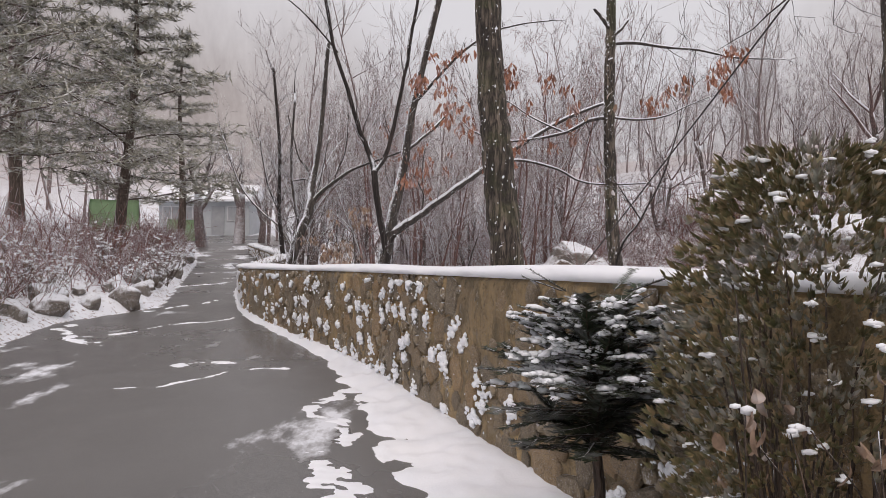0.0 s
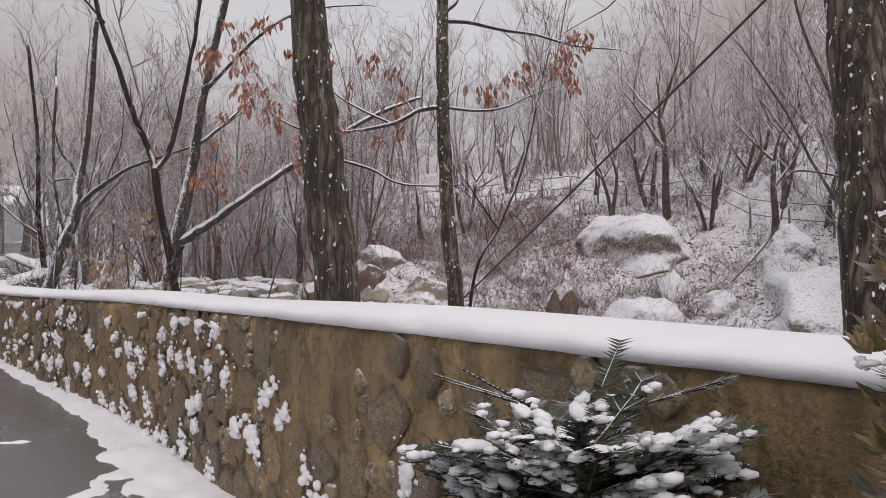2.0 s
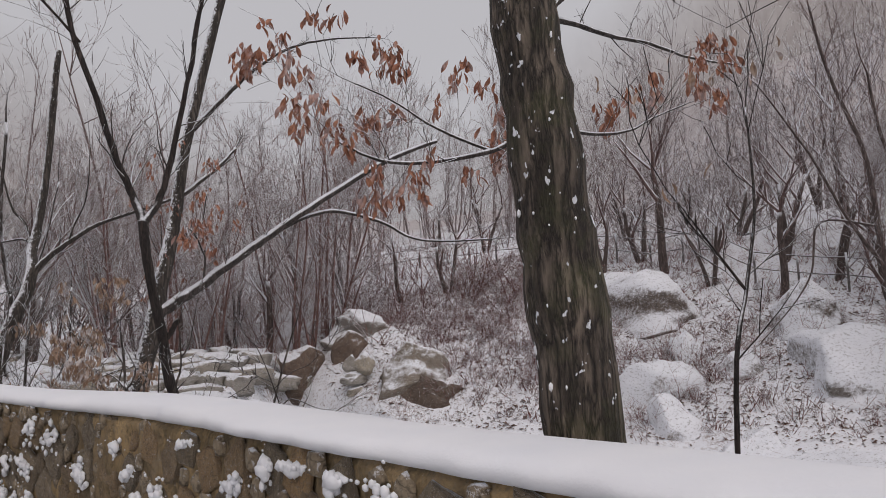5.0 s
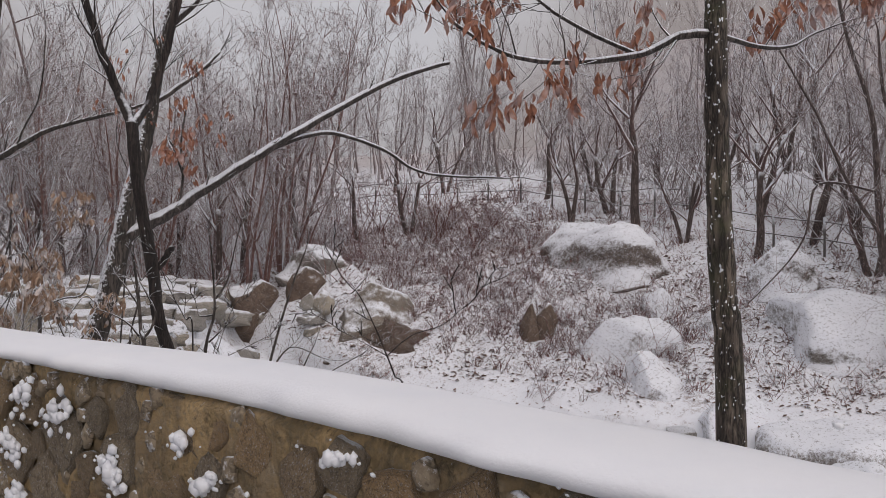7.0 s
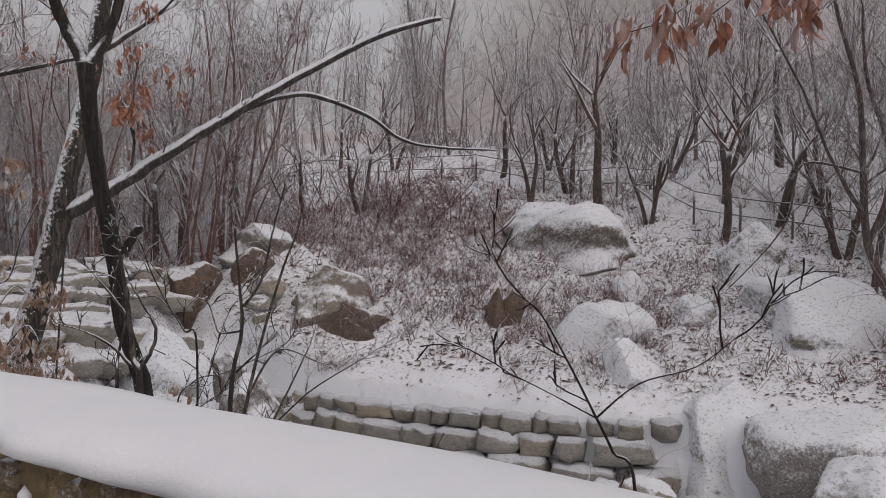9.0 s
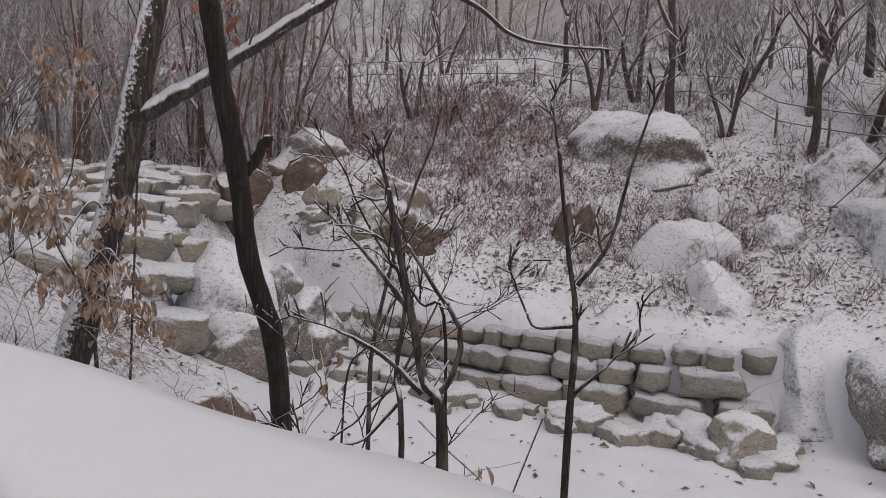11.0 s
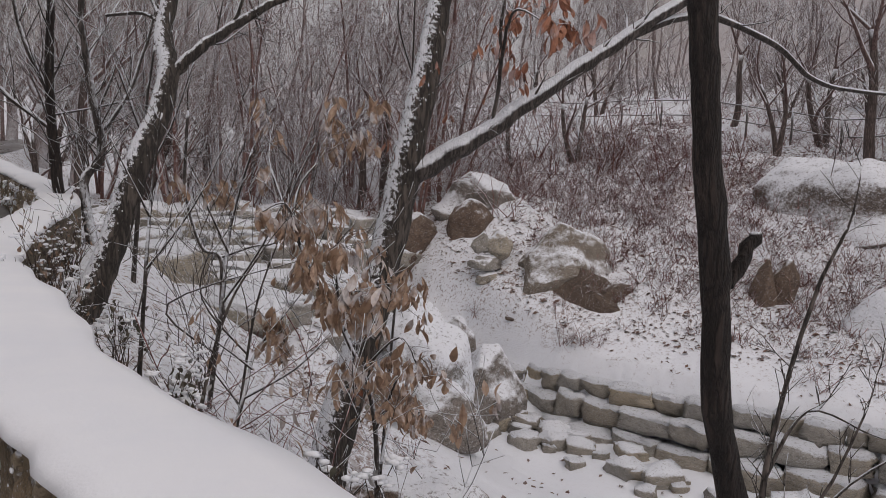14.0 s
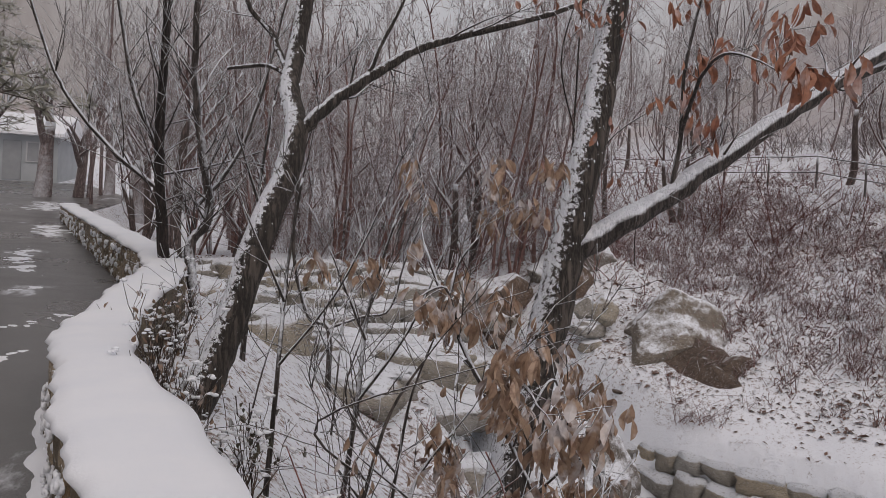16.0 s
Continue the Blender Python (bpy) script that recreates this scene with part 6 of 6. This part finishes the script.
pines = [pine(600, 8.0, 0.15, 0.2, 3.6), pine(601, 9.0, 0.17, 0.22, 3.8)]
for k, (x, y, s, rz) in enumerate([(-7.9, 18.8, 0.95, 0), (-11.0, 32.5, 0.95, 60), (-9.0, 15.5, 1.0, 140), (-12.0, 22.0, 1.1, 220)]):
    m = pose(x, y, gz(x, y), 0, 0, rz) @ Matrix.Scale(s, 4)
    if k < 2:
        pines[k].matrix_basis = m
    else:
        copy_thing(pines[k % 2], Matrix.Identity(4)).matrix_basis = m

# These upper-lane trees share the haze-paled far bark.
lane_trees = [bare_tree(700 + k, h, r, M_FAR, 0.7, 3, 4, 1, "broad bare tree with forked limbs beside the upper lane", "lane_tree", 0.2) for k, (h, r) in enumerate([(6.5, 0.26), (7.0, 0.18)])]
for k, (x, y, s) in enumerate([(-10.4, 39.4, 1.0), (-9.5, 40.6, 0.9), (-10.6, 34.5, 0.9), (-9.2, 44.5, 1.1), (-8.4, 47.0, 1.0), (-14.5, 36.0, 1.0), (-7.0, 38.0, 0.8), (-5.6, 33.0, 0.75)]):
    m = pose(x, y, gz(x, y), 0, 0, 70 * k) @ Matrix.Scale(s, 4)
    if k < 2:
        lane_trees[k].matrix_basis = m
    else:
        copy_thing(lane_trees[k % 2], Matrix.Identity(4)).matrix_basis = m


def box(bm, x0, y0, z0, x1, y1, z1):
    c = bmesh.ops.create_cube(bm, size=1.0, matrix=Matrix.Translation(((x0 + x1) / 2, (y0 + y1) / 2, (z0 + z1) / 2)) @ Matrix.Diagonal((x1 - x0, y1 - y0, z1 - z0, 1)))
    return c


def solid(name, dims, mat, parent, label=""):
    bm = bmesh.new()
    box(bm, *dims)
    bmesh.ops.bevel(bm, geom=bm.edges[:], offset=0.012, segments=1, affect="EDGES")
    return part(name, bm, mat, parent, label, False)


# Wall and pane colours are lightened to stand for haze over the lane.
M_HOUSE = mat_plain("hazed_grey_blue_render", (0.40, 0.43, 0.45), (0.48, 0.51, 0.53), 0.8, 1.5)
M_GLASS = mat_plain("hazed_window", (0.29, 0.305, 0.32), (0.35, 0.365, 0.38), 0.3, 3.0)
M_TRIM = mat_plain("pale_trim", (0.5, 0.51, 0.52), (0.6, 0.61, 0.62), 0.6, 4.0)
hz = float(road_z(57))
house = tagged(empty("lane_house", -17.0, 57.5, hz), "low grey-blue house with a snowy roof closing the lane", "house")
solid("wall", (-3.2, -2.2, -0.6, 3.2, 2.2, 2.5), M_HOUSE, house)
bm = bmesh.new()
rv = [bm.verts.new(c) for c in ((-3.6, -2.8, 2.45), (3.6, -2.8, 2.45), (3.6, 2.8, 2.45), (-3.6, 2.8, 2.45), (-3.6, 0, 3.7), (3.6, 0, 3.7), (-3.6, -2.8, 2.3), (3.6, -2.8, 2.3), (3.6, 2.8, 2.3), (-3.6, 2.8, 2.3))]
for q in ((0, 1, 5, 4), (2, 3, 4, 5), (1, 2, 5), (3, 0, 4), (6, 9, 8, 7), (0, 6, 7, 1), (1, 7, 8, 2), (2, 8, 9, 3), (3, 9, 6, 0)):
    bm.faces.new([rv[i] for i in q])
part("roof", bm, M_SNOW, house, "snow-covered gable roof", False)
for wx in (-2.3, -0.8, 2.3):
    win = solid("window", (wx - 0.65, -2.26, 0.9, wx + 0.65, -2.19, 2.0), M_TRIM, house)
    solid("pane", (wx - 0.56, -2.275, 0.98, wx - 0.03, -2.245, 1.92), M_GLASS, win)
    solid("pane", (wx + 0.03, -2.275, 0.98, wx + 0.56, -2.245, 1.92), M_GLASS, win)
solid("door", (0.55, -2.26, -0.05, 1.45, -2.18, 2.0), M_GLASS, house, "dark entrance door")

M_NET = mat_plain("green_net", (0.30, 0.44, 0.26), (0.40, 0.54, 0.34), 0.8, 2.0)
for k, (x, y, w, rz) in enumerate([(-11.2, 26.5, 1.6, 15), (-13.4, 40.0, 1.5, 20)]):
    g = gz(x, y)
    net = tagged(empty("net_screen", x, y, g, rz), "faded green net screen strung between thin posts", "screen")
    for sx in (-w / 2, w / 2):
        tb = Tubes()
        tb.tube([Vector((sx, 0, -0.2)), Vector((sx, 0, 0.7)), Vector((sx, 0, 1.35))], [0.025] * 3, 6)
        tb.make("post", M_RAIL, net)
    bm = bmesh.new()
    cols = 14
    grid = [[bm.verts.new((-w / 2 + w * i / cols, 0.03 * math.sin(i * 1.7 + j), 0.15 + 1.1 * j / 6 - 0.03 * math.sin(math.pi * i / cols))) for i in range(cols + 1)] for j in range(7)]
    for j in range(6):
        for i in range(cols):
            bm.faces.new((grid[j][i], grid[j][i + 1], grid[j + 1][i + 1], grid[j + 1][i]))
    bmesh.ops.solidify(bm, geom=bm.faces[:], thickness=0.006)
    part("net", bm, M_NET, net)

# ---------------------------------------------------------------- retaining wall of quarry blocks
rng = random.Random(88)


def bank_frame(y):
    e = 0.2
    t = Vector((float(np.interp(y + e, BANK_Y, BANK_X) - np.interp(y - e, BANK_Y, BANK_X)), 2 * e, 0)).normalized()
    return Vector((float(np.interp(y, BANK_Y, BANK_X)), y, 0)), t, Vector((-t.y, t.x, 0))


def block_mesh(seed):
    bm = hewn(seed, 3, 0.38, 0.085)
    me = bpy.data.meshes.new("block")
    bm.to_mesh(me)
    bm.free()
    me.materials.append(M_BLOCK)
    me.polygons.foreach_set("use_smooth", [True] * len(me.polygons))
    return me


def course_base(y):
    """Foot of the wall: it drops a little upstream."""
    return float(np.interp(y, [16.4, 23.6], [-2.55, -2.82]))


core_v, core_f = [], []
cys = np.arange(16.5, 23.7, 0.3)
for y in cys:
    p, t, o = bank_frame(float(y))
    g = course_base(y)
    for s, z in ((-0.05, g - 0.2), (-0.2, g + 1.08), (-0.95, g + 1.2), (-0.95, g - 0.2)):
        q = p + o * s
        core_v.append((q.x, q.y, z))
nc = len(cys)
core_f = [(i * 4 + k, i * 4 + (k + 1) % 4, (i + 1) * 4 + (k + 1) % 4, (i + 1) * 4 + k) for i in range(nc - 1) for k in range(4)] + [(0, 1, 2, 3), tuple(4 * (nc - 1) + k for k in (3, 2, 1, 0))]
core = link_mesh("wall_retaining", core_v, core_f, M_SNOW)
tagged(core, "dry-stacked retaining wall of pale quarry blocks above the stream", "wall", kind="structure")
block_kinds = [block_mesh(800 + k) for k in range(12)]
LEN = 8.9
for c, (z0, hh, lo, hi) in enumerate([(0.0, 0.42, 0.6, 1.15), (0.40, 0.44, 0.5, 1.0), (0.82, 0.36, 0.32, 0.75)]):
    s = 0.05 + 0.35 * (c % 2)
    while s < LEN:
        w = rng.uniform(lo, hi)
        y = 16.35 + (s + w / 2) * 7.3 / LEN
        p, t, o = bank_frame(y)
        q = p + o * (0.24 - c * 0.26 + rng.uniform(-0.1, 0.1))
        ob = new("block", block_kinds[rng.randrange(12)])
        rot = math.degrees(math.atan2(t.y, t.x))
        ob.matrix_basis = pose(q.x, q.y, course_base(y) + z0 + hh / 2 + rng.uniform(-0.03, 0.03), rng.uniform(-7, 7), rng.uniform(-5, 5), rot + rng.uniform(-10, 10)) @ Matrix.Diagonal((w * rng.uniform(0.94, 1.03), 0.66, hh * rng.uniform(0.82, 1.22), 1))
        ob.parent = core
        s += w + 0.01

# ---------------------------------------------------------------- rubble facing of the parapet
rng = random.Random(99)


def face_stone(seed):
    """An irregular flat stone, back at y = 0, face towards +y."""
    r = random.Random(seed)
    n = 8
    ring = []
    for i in range(n):
        a = 2 * math.pi * i / n + r.uniform(-0.2, 0.2)
        k = r.uniform(0.78, 1.15)
        c, s = math.cos(a), math.sin(a)
        ring.append((math.copysign(abs(c) ** 0.5, c) * 0.5 * k, math.copysign(abs(s) ** 0.5, s) * 0.5 * k))
    v = [(x, -0.15, z) for x, z in ring] + [(x * 0.97, 0.4, z * 0.97) for x, z in ring] + [(x * 0.84, 0.85 + r.uniform(-0.25, 0.25), z * 0.84) for x, z in ring] + [(r.uniform(-0.1, 0.1), 1.0, r.uniform(-0.1, 0.1))]
    f = []
    for b in (0, n):
        f += [(b + i, b + (i + 1) % n, b + n + (i + 1) % n, b + n + i) for i in range(n)]
    f += [(2 * n + i, 2 * n + (i + 1) % n, 3 * n) for i in range(n)]
    me = bpy.data.meshes.new("stone")
    me.from_pydata(v, [], f)
    me.materials.append(M_WALLSTONE)
    me.polygons.foreach_set("use_smooth", [True] * len(me.polygons))
    return me


face_kinds = [face_stone(900 + k) for k in range(14)]
dabs = Blobs()
far_v, far_f = [], []
spots, cells = [], {}
for tries, r_lo, r_hi in ((9000, 0.085, 0.14), (16000, 0.055, 0.085), (26000, 0.03, 0.05)):
    for _ in range(tries):
        y = 2.2 + 27.6 * rng.random() ** 1.25
        top, low = float(wall_top(y)), float(road_z(y))
        z = rng.uniform(low + 0.02, top - 0.03)
        r = rng.uniform(r_lo, r_hi)
        high = (z - low) / max(0.2, top - low)
        if z + r > top or (high > 0.55 and y < 5.0 and rng.random() < 0.98) or rng.random() < 0.3:
            continue
        key = (int(y / 0.3), int(z / 0.3))
        near = [q for i in (-1, 0, 1) for j in (-1, 0, 1) for q in cells.get((key[0] + i, key[1] + j), ())]
        if all((q[0] - y) ** 2 * 1.15 + (q[1] - z) ** 2 > (0.86 * (q[2] + r)) ** 2 for q in near):
            cells.setdefault(key, []).append((y, z, r))
            spots.append((y, z, r))
spots.sort()
n_face = 0
for y, zc, r in spots:
    p, o = wall_frame(y)
    t = Vector((o.y, -o.x, 0))
    fr = Matrix(((t.x, o.x, 0), (t.y, o.y, 0), (0, 0, 1)))
    sx = rng.uniform(0.85, 1.15)
    m = Matrix.Translation((p.x, p.y, zc)) @ fr.to_4x4() @ Matrix.Rotation(rng.uniform(-0.9, 0.9), 4, "Y") @ Matrix.Diagonal((r * 2.0 * sx, rng.uniform(0.012, 0.028), r * 2.0 / sx, 1))
    kind = face_kinds[rng.randrange(14)]
    if n_face < 300 and r > 0.05 and y < 13:
        ob = new("stone", kind)
        ob.matrix_basis = m
        ob.parent = parapet
        n_face += 1
    else:
        b = len(far_v)
        far_v += [tuple(m @ v.co) for v in kind.vertices]
        far_f += [tuple(i + b for i in pl.vertices) for pl in kind.polygons]
    near_top = zc > float(road_z(y)) + 0.62 * (float(wall_top(y)) - float(road_z(y)))
    if r > 0.05 and rng.random() < (0.05 if y < 5.4 and near_top else 0.6 if y > 5.4 else 0.42):
        lid = float(wall_top(y)) - 0.05
        wide, tall = r * rng.uniform(0.35, 1.2), r * rng.uniform(0.25, 1.0)
        c = p + Vector((0, 0, zc + r * rng.uniform(-0.2, 0.6)))
        slant = rng.uniform(-0.6, 0.6)
        for _ in range(int(rng.uniform(16, 32) * (1.0 if y < 9 else 0.5))):
            a, b = rng.gauss(0, 0.42), rng.gauss(0, 0.42)
            q = rng.uniform(0.012, 0.029) * max(0.45, 1 - 0.45 * math.hypot(a, b))
            d = c + t * a * wide + Vector((0, 0, b * tall + slant * a * wide))
            d.z = min(d.z, lid - q)
            dabs.add(d + o * rng.uniform(0.016, 0.04), (q * rng.uniform(1.0, 1.7), q * 0.7, q * rng.uniform(0.9, 1.3)), rng, 2 if y < 5.5 else 1, fr)
        for _ in range(8):
            q = rng.uniform(0.003, 0.008)
            dabs.add(c + t * rng.gauss(0, wide) + o * 0.02 + Vector((0, 0, rng.gauss(-0.3, 0.8) * tall)), (q * 1.5, q * 0.6, q), rng, 1, fr)
rest = link_mesh("rubble", far_v, far_f, M_WALLSTONE, parapet, "", True)
rest["kind"] = "stuff"
d = dabs.make("snow_clump", parapet, "clumps of wet snow stuck to the stones")
d["kind"] = "stuff"
